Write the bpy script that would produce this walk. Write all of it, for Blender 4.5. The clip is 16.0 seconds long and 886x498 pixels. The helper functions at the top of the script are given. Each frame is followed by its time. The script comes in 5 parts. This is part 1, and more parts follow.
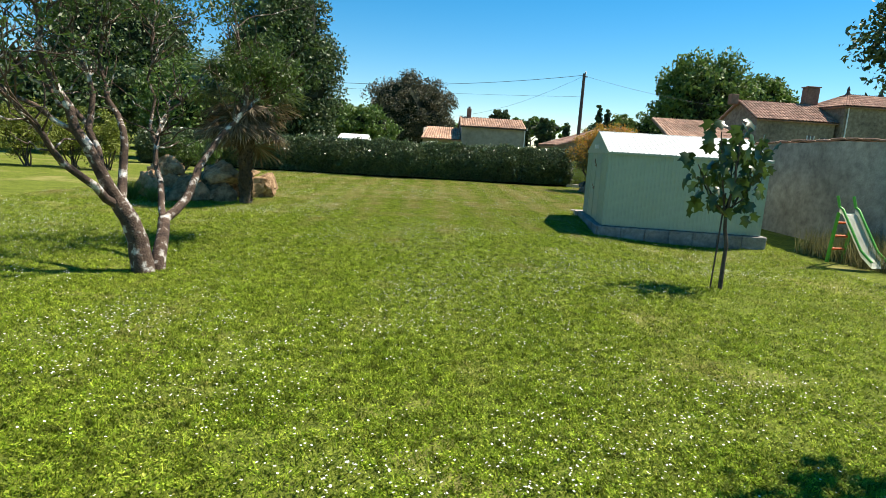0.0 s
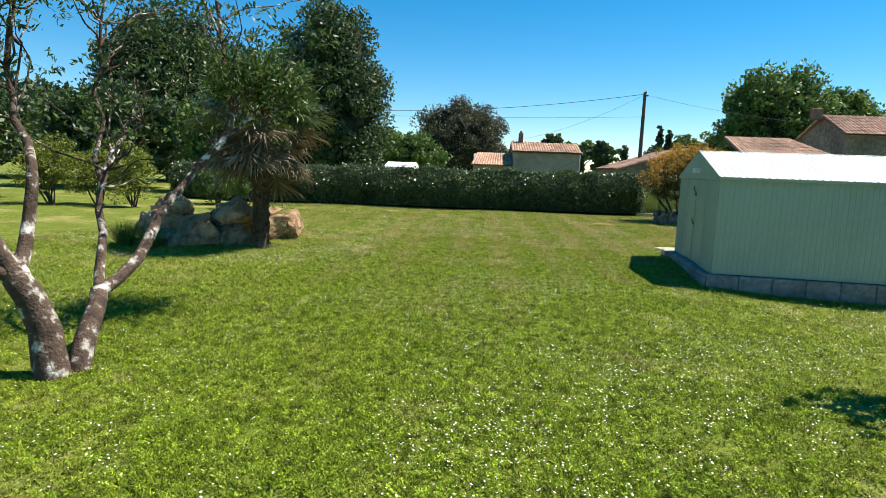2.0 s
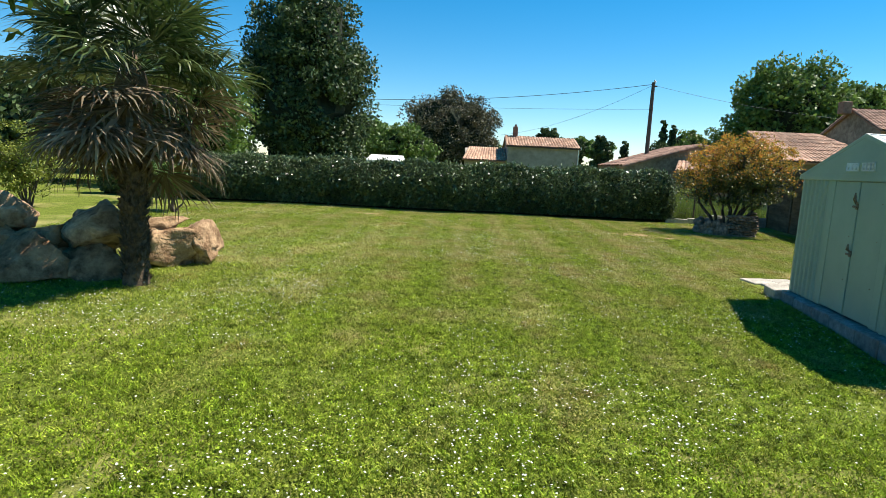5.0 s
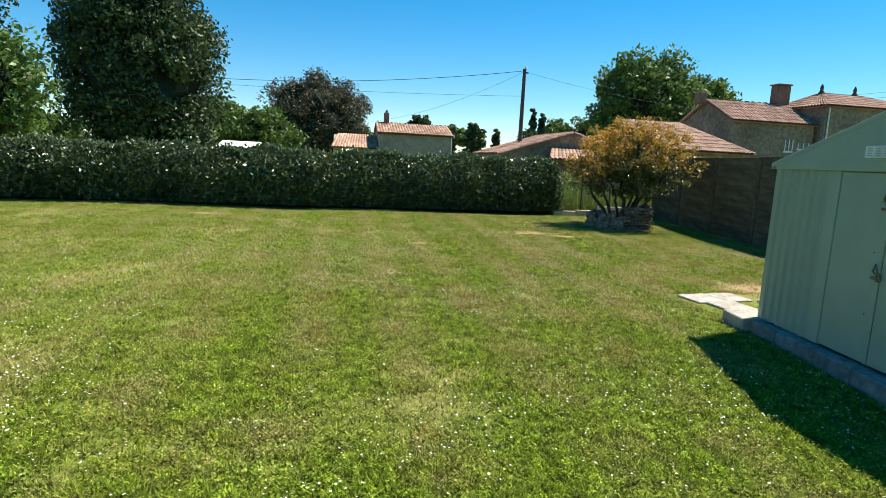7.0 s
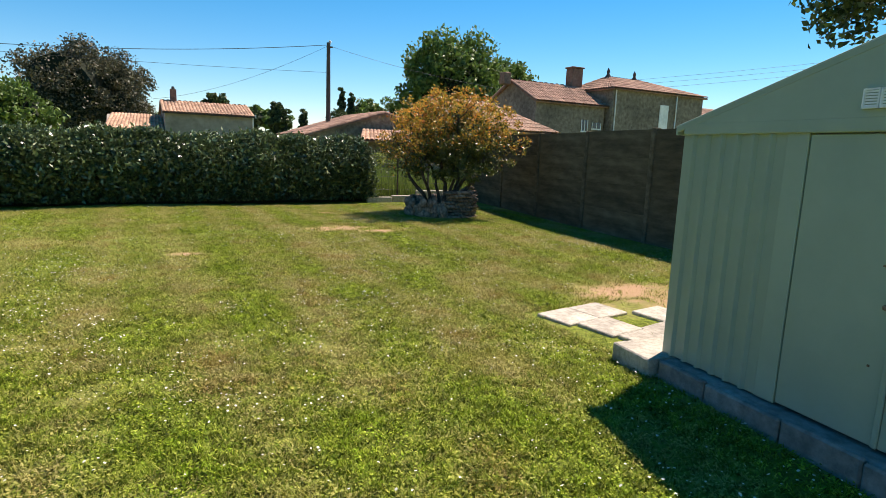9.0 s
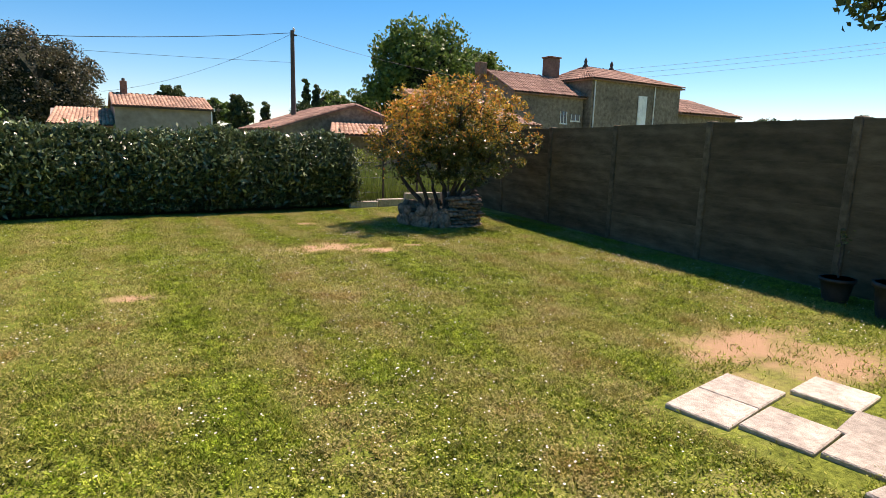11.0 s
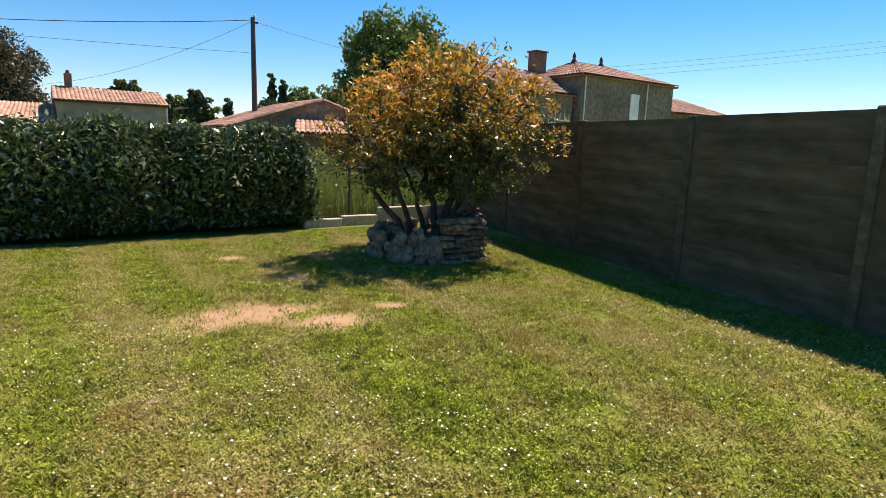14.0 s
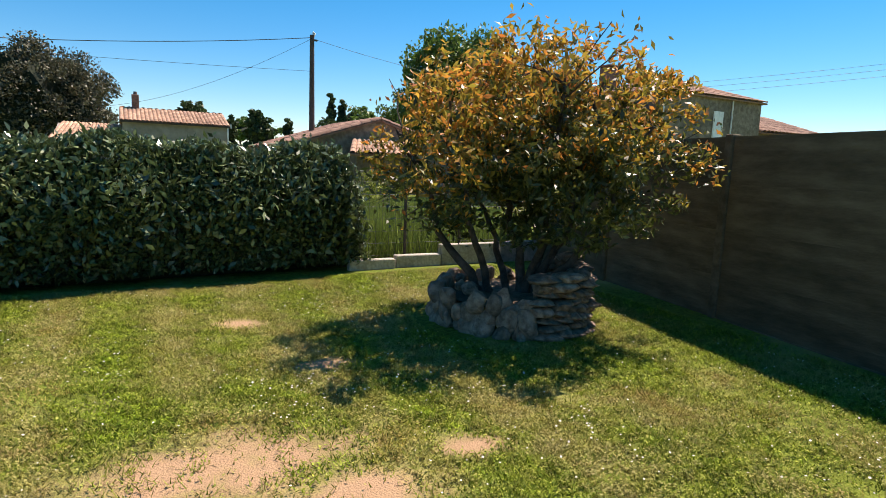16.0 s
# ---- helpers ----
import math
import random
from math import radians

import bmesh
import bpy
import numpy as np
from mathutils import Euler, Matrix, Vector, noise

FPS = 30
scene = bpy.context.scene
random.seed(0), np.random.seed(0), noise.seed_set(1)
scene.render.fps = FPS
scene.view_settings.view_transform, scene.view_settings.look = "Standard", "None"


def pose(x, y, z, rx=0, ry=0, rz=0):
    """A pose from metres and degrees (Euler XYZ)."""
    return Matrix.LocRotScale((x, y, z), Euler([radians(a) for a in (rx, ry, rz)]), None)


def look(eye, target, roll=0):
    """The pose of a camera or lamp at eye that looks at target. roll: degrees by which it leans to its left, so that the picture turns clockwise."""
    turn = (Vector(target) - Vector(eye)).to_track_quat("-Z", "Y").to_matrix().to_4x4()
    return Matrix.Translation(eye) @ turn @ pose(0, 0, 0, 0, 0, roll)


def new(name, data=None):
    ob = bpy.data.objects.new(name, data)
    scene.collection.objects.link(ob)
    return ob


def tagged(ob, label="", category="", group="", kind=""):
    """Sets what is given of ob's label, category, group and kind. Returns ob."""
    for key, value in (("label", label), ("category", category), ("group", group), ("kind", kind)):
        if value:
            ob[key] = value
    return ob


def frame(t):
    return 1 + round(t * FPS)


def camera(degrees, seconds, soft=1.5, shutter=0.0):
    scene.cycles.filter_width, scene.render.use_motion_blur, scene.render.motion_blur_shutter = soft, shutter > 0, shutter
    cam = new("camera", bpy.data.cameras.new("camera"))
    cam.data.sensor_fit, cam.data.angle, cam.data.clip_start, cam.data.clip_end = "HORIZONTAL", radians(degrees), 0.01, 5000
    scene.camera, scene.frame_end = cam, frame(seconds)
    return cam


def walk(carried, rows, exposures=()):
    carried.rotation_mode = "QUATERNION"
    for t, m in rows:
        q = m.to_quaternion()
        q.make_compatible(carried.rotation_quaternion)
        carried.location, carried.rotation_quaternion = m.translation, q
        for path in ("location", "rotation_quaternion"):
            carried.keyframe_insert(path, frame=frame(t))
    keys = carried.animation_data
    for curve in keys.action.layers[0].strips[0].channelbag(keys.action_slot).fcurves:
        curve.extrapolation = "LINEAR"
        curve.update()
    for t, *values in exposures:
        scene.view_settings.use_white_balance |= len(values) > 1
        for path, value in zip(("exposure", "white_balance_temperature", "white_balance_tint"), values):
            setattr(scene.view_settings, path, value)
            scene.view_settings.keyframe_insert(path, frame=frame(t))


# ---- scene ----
cam = camera(75.0, 16.0, 0.6)
PATH = [
    (0, (0.017, 0.022, 1.644), (0.080, 1.989, 1.291), 3.48),
    (0.5, (-0.023, 0.688, 1.598), (-0.003, 2.653, 1.227), 3.07),
    (1, (-0.007, 1.393, 1.628), (-0.052, 3.367, 1.311), 2.71),
    (1.5, (-0.024, 2.018, 1.688), (-0.126, 3.996, 1.407), 2.20),
    (2, (-0.032, 2.779, 1.675), (-0.150, 4.757, 1.402), 2.17),
    (2.5, (-0.090, 3.491, 1.636), (-0.219, 5.469, 1.370), 2.26),
    (3, (-0.100, 4.278, 1.636), (-0.229, 6.256, 1.368), 2.32),
    (5.5, (-0.376, 8.032, 1.611), (-0.410, 10.011, 1.323), 3.22),
    (6, (-0.301, 8.823, 1.599), (-0.238, 10.803, 1.320), 2.76),
    (6.5, (-0.282, 9.403, 1.617), (-0.101, 11.375, 1.337), 3.07),
    (7, (-0.139, 10.145, 1.603), (0.215, 12.090, 1.298), 2.84),
    (7.5, (0.048, 10.762, 1.555), (0.574, 12.665, 1.233), 2.83),
    (8, (0.356, 11.411, 1.516), (1.101, 13.236, 1.179), 2.80),
    (8.5, (0.644, 11.984, 1.499), (1.564, 13.727, 1.160), 2.16),
    (9, (0.876, 12.612, 1.507), (1.814, 14.347, 1.173), 2.16),
    (11.5, (1.320, 15.196, 1.606), (2.390, 16.847, 1.246), 1.56),
    (12, (1.589, 15.719, 1.579), (2.681, 17.355, 1.219), 1.53),
    (12.5, (1.909, 16.220, 1.572), (3.015, 17.848, 1.218), 1.57),
    (13, (2.199, 16.749, 1.602), (3.308, 18.376, 1.254), 1.56),
    (13.5, (2.495, 17.276, 1.581), (3.605, 18.904, 1.236), 1.79),
    (14, (2.857, 17.831, 1.563), (3.971, 19.455, 1.214), 1.96),
    (14.5, (3.203, 18.424, 1.534), (4.325, 20.041, 1.182), 2.13),
    (15, (3.601, 19.002, 1.541), (4.731, 20.616, 1.202), 2.24),
    (15.5, (3.791, 19.516, 1.580), (4.881, 21.165, 1.279), 2.41),
    (16, (3.888, 20.000, 1.586), (4.842, 21.735, 1.298), 2.13),
]
EXPOSURES = [(0.0, 0.60, 6750, 11), (2.5, 0.60, 6500, 10), (7.5, 0.60, 6500, 10), (9.0, 0.60, 7050, 20), (11.5, 0.60, 7250, 31), (14.5, 0.60, 7150, 28), (16.0, 0.60, 7000, 22)]
walk(cam, [(t, look(eye, target, roll)) for t, eye, target, roll in PATH], EXPOSURES)

# ---- light ----
SUN_DIR = Vector((0.56, 0.20, 1.0)).normalized()
world = bpy.data.worlds.new("sky")
scene.world = world
world.use_nodes = True
wn = world.node_tree
sky = wn.nodes.new("ShaderNodeTexSky")
sky.sky_type = "NISHITA"
sky.sun_disc = False
sky.sun_elevation = math.asin(SUN_DIR.z)
sky.sun_rotation = math.atan2(SUN_DIR.x, SUN_DIR.y)
sky.air_density, sky.dust_density, sky.ozone_density = 0.9, 0.0, 3.6
tone = wn.nodes.new("ShaderNodeHueSaturation")
tone.inputs["Saturation"].default_value, tone.inputs["Hue"].default_value, tone.inputs["Value"].default_value = 1.42, 0.489, 1.40
wn.links.new(sky.outputs[0], tone.inputs["Color"])
wn.links.new(tone.outputs[0], wn.nodes["Background"].inputs[0])
wn.nodes["Background"].inputs[1].default_value = 0.074
sun = new("sun", bpy.data.lights.new("sun", "SUN"))
sun.data.energy, sun.data.angle, sun.data.color = 5.7, radians(0.5), (1.0, 0.93, 0.82)
sun.matrix_world = look(SUN_DIR * 60, (0, 0, 0))

rng = np.random.default_rng(7)


# ---- materials ----
def mat(name, c1, c2, scale=8.0, rough=0.8, bump=0.3, bscale=None, island=0.0, metal=0.0, trans=0.0, large=0.25, spec=0.4, per_object=0.0, stretch=None):
    """Two-colour noise at one scale, slower stains over it, and fine relief."""
    m = bpy.data.materials.new(name)
    m.use_nodes = True
    nt = m.node_tree
    n, ln = nt.nodes, nt.links
    bsdf = n["Principled BSDF"]
    tc = n.new("ShaderNodeTexCoord")
    vec = tc.outputs["Object"]
    if stretch:
        mp = n.new("ShaderNodeMapping")
        mp.inputs["Scale"].default_value = stretch
        ln.new(vec, mp.inputs["Vector"])
        vec = mp.outputs[0]
    no = n.new("ShaderNodeTexNoise")
    no.inputs["Scale"].default_value, no.inputs["Detail"].default_value, no.inputs["Roughness"].default_value = scale, 5, 0.65
    ln.new(vec, no.inputs["Vector"])
    ramp = n.new("ShaderNodeValToRGB")
    ramp.color_ramp.elements[0].position, ramp.color_ramp.elements[1].position = 0.32, 0.68
    ramp.color_ramp.elements[0].color, ramp.color_ramp.elements[1].color = (*c1, 1), (*c2, 1)
    ln.new(no.outputs["Fac"], ramp.inputs[0])
    col = ramp.outputs[0]
    big = n.new("ShaderNodeTexNoise")
    big.inputs["Scale"].default_value, big.inputs["Detail"].default_value = scale * 0.13, 3
    ln.new(vec, big.inputs["Vector"])
    mr = n.new("ShaderNodeMapRange")
    mr.inputs["From Min"].default_value, mr.inputs["From Max"].default_value = 0.3, 0.7
    mr.inputs["To Min"].default_value, mr.inputs["To Max"].default_value = 1 - large, 1 + large
    ln.new(big.outputs["Fac"], mr.inputs["Value"])
    val = mr.outputs[0]
    for kind, amount in (("island", island), ("object", per_object)):
        if amount:
            src = n.new("ShaderNodeNewGeometry").outputs["Random Per Island"] if kind == "island" else n.new("ShaderNodeObjectInfo").outputs["Random"]
            r2 = n.new("ShaderNodeMapRange")
            r2.inputs["To Min"].default_value, r2.inputs["To Max"].default_value = 1 - amount, 1 + amount
            ln.new(src, r2.inputs["Value"])
            mu = n.new("ShaderNodeMath")
            mu.operation = "MULTIPLY"
            ln.new(val, mu.inputs[0]), ln.new(r2.outputs[0], mu.inputs[1])
            val = mu.outputs[0]
    hsv = n.new("ShaderNodeHueSaturation")
    ln.new(col, hsv.inputs["Color"]), ln.new(val, hsv.inputs["Value"])
    col = hsv.outputs[0]
    ln.new(col, bsdf.inputs["Base Color"])
    bsdf.inputs["Roughness"].default_value, bsdf.inputs["Metallic"].default_value = rough, metal
    bsdf.inputs["Specular IOR Level"].default_value = spec
    if bump:
        bn = n.new("ShaderNodeTexNoise")
        bn.inputs["Scale"].default_value, bn.inputs["Detail"].default_value = bscale or scale * 4, 4
        ln.new(vec, bn.inputs["Vector"])
        bp = n.new("ShaderNodeBump")
        bp.inputs["Strength"].default_value, bp.inputs["Distance"].default_value = bump, 0.02
        ln.new(bn.outputs["Fac"], bp.inputs["Height"])
        ln.new(bp.outputs[0], bsdf.inputs["Normal"])
    if trans:
        tr = n.new("ShaderNodeBsdfTranslucent")
        ln.new(col, tr.inputs["Color"])
        mix = n.new("ShaderNodeMixShader")
        mix.inputs[0].default_value = trans
        ln.new(bsdf.outputs[0], mix.inputs[1]), ln.new(tr.outputs[0], mix.inputs[2])
        ln.new(mix.outputs[0], n["Material Output"].inputs[0])
    return m


def recolour(m, stops):
    """More colours along the first noise ramp of a material."""
    ramp = [x for x in m.node_tree.nodes if x.bl_idname == "ShaderNodeValToRGB"][0].color_ramp
    while len(ramp.elements) < len(stops):
        ramp.elements.new(0.5)
    for e, (p, c) in zip(ramp.elements, stops):
        e.position, e.color = p, (*c, 1)
    return m


def leafy(name, stops, rough=0.5, trans=0.3, spec=0.4, island=0.35):
    """Leaf colour picked leaf by leaf."""
    m = mat(name, stops[0][1], stops[-1][1], 3, rough, 0.0, island=island, trans=trans, spec=spec, large=0.15)
    nt = m.node_tree
    ramp = [x for x in nt.nodes if x.bl_idname == "ShaderNodeValToRGB"][0]
    recolour(m, stops)
    geo = nt.nodes.new("ShaderNodeNewGeometry")
    wn_ = nt.nodes.new("ShaderNodeTexWhiteNoise")
    wn_.noise_dimensions = "1D"
    nt.links.new(geo.outputs["Random Per Island"], wn_.inputs["W"])
    no = [x for x in nt.nodes if x.bl_idname == "ShaderNodeTexNoise"][0]
    no.inputs["Scale"].default_value = 1.3
    mx = nt.nodes.new("ShaderNodeMath")
    mx.operation = "MULTIPLY_ADD"
    mx.inputs[1].default_value = 0.55
    half = nt.nodes.new("ShaderNodeMath")
    half.operation = "MULTIPLY"
    half.inputs[1].default_value = 0.45
    nt.links.new(no.outputs["Fac"], half.inputs[0])
    nt.links.new(wn_.outputs["Value"], mx.inputs[0]), nt.links.new(half.outputs[0], mx.inputs[2])
    nt.links.new(mx.outputs[0], ramp.inputs[0])
    return m


# lawn soil: greens, straw-dry spots and bare earth where the turf is worn through
BARE = [(4.2, 22.92, 0.82, 0.42), (4.82, 22.38, 0.42, 0.27), (5.58, 22.6, 0.22, 0.13), (5.22, 24.25, 0.25, 0.16), (5.8, 17.35, 0.75, 0.4), (6.1, 16.7, 0.6, 0.35),
        (-3.35, 25.35, 0.6, 0.2), (4.85, 25.7, 0.28, 0.25), (1.45, 21.1, 0.3, 0.16)]


def ground_material():
    m = mat("lawn_soil", (0.05, 0.072, 0.010), (0.22, 0.265, 0.04), 22, 0.95, 0.8, 90, large=0.2, spec=0.1)
    nt = m.node_tree
    n, ln = nt.nodes, nt.links
    bsdf = n["Principled BSDF"]
    base = bsdf.inputs["Base Color"].links[0].from_socket
    tc = n.new("ShaderNodeTexCoord")
    dry = n.new("ShaderNodeTexNoise")
    dry.inputs["Scale"].default_value, dry.inputs["Detail"].default_value, dry.inputs["Roughness"].default_value = 0.55, 6, 0.62
    ln.new(tc.outputs["Object"], dry.inputs["Vector"])
    dr = n.new("ShaderNodeMapRange")
    dr.inputs["From Min"].default_value, dr.inputs["From Max"].default_value = 0.52, 0.72
    ln.new(dry.outputs["Fac"], dr.inputs["Value"])
    mix = n.new("ShaderNodeMix")
    mix.data_type = "RGBA"
    mix.inputs[7].default_value = (0.36, 0.31, 0.12, 1)
    ln.new(dr.outputs[0], mix.inputs[0]), ln.new(base, mix.inputs[6])
    col = mix.outputs[2]
    wob = n.new("ShaderNodeTexNoise")
    wob.inputs["Scale"].default_value, wob.inputs["Detail"].default_value = 3.2, 6
    ln.new(tc.outputs["Object"], wob.inputs["Vector"])
    for x, y, rx, ry in BARE:
        mp = n.new("ShaderNodeMapping")
        mp.inputs["Location"].default_value = (-x / rx, -y / ry, 0)
        mp.inputs["Scale"].default_value = (1 / rx, 1 / ry, 0)
        ln.new(tc.outputs["Object"], mp.inputs["Vector"])
        ve = n.new("ShaderNodeVectorMath")
        ve.operation = "LENGTH"
        ln.new(mp.outputs[0], ve.inputs[0])
        ad = n.new("ShaderNodeMath")
        ad.operation = "MULTIPLY_ADD"
        ad.inputs[1].default_value = 1.9
        ln.new(wob.outputs["Fac"], ad.inputs[0]), ln.new(ve.outputs["Value"], ad.inputs[2])
        mr = n.new("ShaderNodeMapRange")
        mr.inputs["From Min"].default_value, mr.inputs["From Max"].default_value, mr.inputs["To Max"].default_value = 2.25, 1.3, 0.95
        ln.new(ad.outputs[0], mr.inputs["Value"])
        mi = n.new("ShaderNodeMix")
        mi.data_type = "RGBA"
        mi.inputs[7].default_value = (0.42, 0.27, 0.16, 1)
        ln.new(mr.outputs[0], mi.inputs[0]), ln.new(col, mi.inputs[6])
        col = mi.outputs[2]
    ln.new(col, bsdf.inputs["Base Color"])
    return m


def sun_dried(m):
    """Turf turns to straw in cloud-shaped spots, more of them in the far, stonier half of the lawn."""
    nt = m.node_tree
    n, ln = nt.nodes, nt.links
    bsdf = n["Principled BSDF"]
    base = bsdf.inputs["Base Color"].links[0].from_socket
    tc = n.new("ShaderNodeTexCoord")
    sep = n.new("ShaderNodeSeparateXYZ")
    ln.new(tc.outputs["Object"], sep.inputs[0])
    far = n.new("ShaderNodeMapRange")
    far.inputs["From Min"].default_value, far.inputs["From Max"].default_value = 9.0, 17.0
    far.inputs["To Min"].default_value, far.inputs["To Max"].default_value = -0.18, 0.035
    ln.new(sep.outputs["Y"], far.inputs["Value"])
    no = n.new("ShaderNodeTexNoise")
    no.inputs["Scale"].default_value, no.inputs["Detail"].default_value, no.inputs["Roughness"].default_value = 0.7, 6, 0.68
    ln.new(tc.outputs["Object"], no.inputs["Vector"])
    wave = n.new("ShaderNodeTexWave")
    wave.inputs["Scale"].default_value, wave.inputs["Distortion"].default_value, wave.inputs["Detail"].default_value = 0.34, 2.0, 3
    ln.new(tc.outputs["Object"], wave.inputs["Vector"])
    strip = n.new("ShaderNodeMath")
    strip.operation = "MULTIPLY_ADD"
    strip.inputs[1].default_value = 0.13
    ln.new(wave.outputs["Fac"], strip.inputs[0]), ln.new(far.outputs[0], strip.inputs[2])
    ad = n.new("ShaderNodeMath")
    ln.new(no.outputs["Fac"], ad.inputs[0]), ln.new(strip.outputs[0], ad.inputs[1])
    # blades wither one by one
    each = n.new("ShaderNodeMath")
    each.operation = "MULTIPLY_ADD"
    each.inputs[1].default_value = 0.26
    ln.new(n.new("ShaderNodeNewGeometry").outputs["Random Per Island"], each.inputs[0]), ln.new(ad.outputs[0], each.inputs[2])
    mr = n.new("ShaderNodeMapRange")
    mr.inputs["From Min"].default_value, mr.inputs["From Max"].default_value, mr.inputs["To Max"].default_value = 0.64, 0.86, 0.8
    ln.new(each.outputs[0], mr.inputs["Value"])
    tint = n.new("ShaderNodeTexNoise")
    tint.inputs["Scale"].default_value, tint.inputs["Detail"].default_value = 1.9, 3
    ln.new(tc.outputs["Object"], tint.inputs["Vector"])
    straw = n.new("ShaderNodeValToRGB")
    straw.color_ramp.elements.new(0.5)
    for e, (at, c) in zip(straw.color_ramp.elements, ((0.38, (0.38, 0.33, 0.10)), (0.52, (0.48, 0.40, 0.17)), (0.64, (0.38, 0.265, 0.10)))):
        e.position, e.color = at, (*c, 1)
    ln.new(tint.outputs["Fac"], straw.inputs[0])
    mix = n.new("ShaderNodeMix")
    mix.data_type = "RGBA"
    ln.new(straw.outputs[0], mix.inputs[7])
    ln.new(mr.outputs[0], mix.inputs[0]), ln.new(base, mix.inputs[6])
    for link in list(base.links):
        if link.to_node != mix:
            ln.new(mix.outputs[2], link.to_socket)


M_GROUND = ground_material()
M_GRASS = leafy("grass_blade", [(0.0, (0.06, 0.115, 0.006)), (0.4, (0.18, 0.275, 0.016)), (0.75, (0.33, 0.395, 0.042)), (0.92, (0.48, 0.44, 0.13)), (1.0, (0.62, 0.55, 0.28))], 0.6, 0.33, 0.12, 0.55)
sun_dried(M_GRASS)
tuft = [x for x in M_GRASS.node_tree.nodes if x.bl_idname == "ShaderNodeTexNoise"][1]
tuft.inputs["Scale"].default_value, tuft.inputs["Detail"].default_value = 11.0, 4
spread = [x for x in M_GRASS.node_tree.nodes if x.bl_idname == "ShaderNodeMapRange"][0]
spread.inputs["To Min"].default_value, spread.inputs["To Max"].default_value = 0.3, 1.55
M_PETAL = mat("daisy_petal", (0.62, 0.62, 0.52), (0.82, 0.81, 0.74), 30, 0.7, 0, trans=0.2)
M_SHED = mat("shed_green_paint", (0.36, 0.425, 0.325), (0.395, 0.46, 0.35), 5, 0.45, 0.05, large=0.08, spec=0.4)
M_DOOR = mat("shed_door_paint", (0.35, 0.415, 0.32), (0.385, 0.45, 0.345), 4, 0.42, 0.05, large=0.1, spec=0.4)
M_SHEDROOF = mat("shed_roof_sheet", (0.62, 0.64, 0.60), (0.72, 0.73, 0.69), 6, 0.5, 0.05, large=0.1)
M_VENT = mat("white_plastic", (0.72, 0.72, 0.70), (0.8, 0.8, 0.78), 20, 0.5, 0)
M_RUST = mat("rusted_iron", (0.20, 0.11, 0.06), (0.38, 0.30, 0.22), 60, 0.7, 0.2, metal=0.4)
M_CONC = mat("concrete", (0.17, 0.16, 0.15), (0.32, 0.305, 0.28), 12, 0.9, 0.4, per_object=0.1)
M_PAVER = mat("pale_paver", (0.31, 0.28, 0.225), (0.52, 0.47, 0.39), 24, 0.93, 0.55, per_object=0.16)
M_PANEL = mat("weathered_concrete_panel", (0.085, 0.066, 0.04), (0.185, 0.143, 0.09), 3.5, 0.95, 0.6, 16, per_object=0.16, large=0.3, spec=0.15, stretch=(0.5, 1, 1.9))
M_POST = mat("concrete_post", (0.105, 0.083, 0.054), (0.205, 0.165, 0.11), 9, 0.95, 0.4, per_object=0.12, large=0.3, spec=0.15)
M_OLDWALL = mat("old_render", (0.22, 0.20, 0.17), (0.42, 0.38, 0.32), 5, 0.95, 0.8, 25, large=0.35)
M_STONE = mat("limestone_rubble", (0.10, 0.066, 0.045), (0.40, 0.30, 0.215), 9, 0.92, 0.85, 35, per_object=0.25, large=0.3)
M_ROCK = mat("ochre_boulder", (0.13, 0.072, 0.038), (0.50, 0.34, 0.20), 5.5, 0.95, 1.0, 22, per_object=0.2, large=0.35, spec=0.08)
M_BARK = mat("lichened_bark", (0.10, 0.075, 0.055), (0.62, 0.60, 0.55), 7, 0.95, 0.9, 40, large=0.3)
recolour(M_BARK, [(0.34, (0.045, 0.03, 0.022)), (0.54, (0.11, 0.072, 0.05)), (0.6, (0.40, 0.36, 0.31)), (0.68, (0.68, 0.65, 0.58))])
M_BARK2 = mat("dark_bark", (0.05, 0.038, 0.03), (0.13, 0.105, 0.085), 12, 0.95, 0.8, 50)
M_PALMTRUNK = mat("palm_fibre", (0.06, 0.042, 0.028), (0.20, 0.14, 0.085), 16, 0.97, 0.9, 60)
M_HEDGE = leafy("laurel_leaf", [(0.0, (0.028, 0.05, 0.017)), (0.5, (0.085, 0.128, 0.046)), (0.8, (0.22, 0.27, 0.12)), (1.0, (0.36, 0.37, 0.2))], 0.3, 0.14, 0.7, 0.55)
# near-black: the shade deep between leaves, put in as colour
M_SHADECORE = mat("foliage_shade", (0.007, 0.012, 0.005), (0.02, 0.03, 0.01), 8, 0.95, 0.5)
M_PHOTINIA = leafy("autumn_leaf", [(0.0, (0.14, 0.15, 0.025)), (0.35, (0.34, 0.27, 0.04)), (0.55, (0.55, 0.33, 0.05)), (0.75, (0.60, 0.22, 0.045)), (1.0, (0.52, 0.11, 0.05))], 0.4, 0.45)
M_OLIVE = leafy("olive_leaf", [(0.0, (0.035, 0.055, 0.014)), (0.55, (0.085, 0.105, 0.024)), (0.85, (0.19, 0.19, 0.04)), (1.0, (0.36, 0.27, 0.05))], 0.38, 0.3, 0.6, 0.45)
M_FIG = leafy("fig_leaf", [(0.0, (0.026, 0.052, 0.014)), (0.6, (0.055, 0.10, 0.022)), (1.0, (0.13, 0.19, 0.05))], 0.3, 0.25, 0.6)
M_LIGHTLEAF = leafy("feathery_leaf", [(0.0, (0.03, 0.06, 0.014)), (0.6, (0.075, 0.13, 0.026)), (1.0, (0.17, 0.25, 0.05))], 0.45, 0.35)
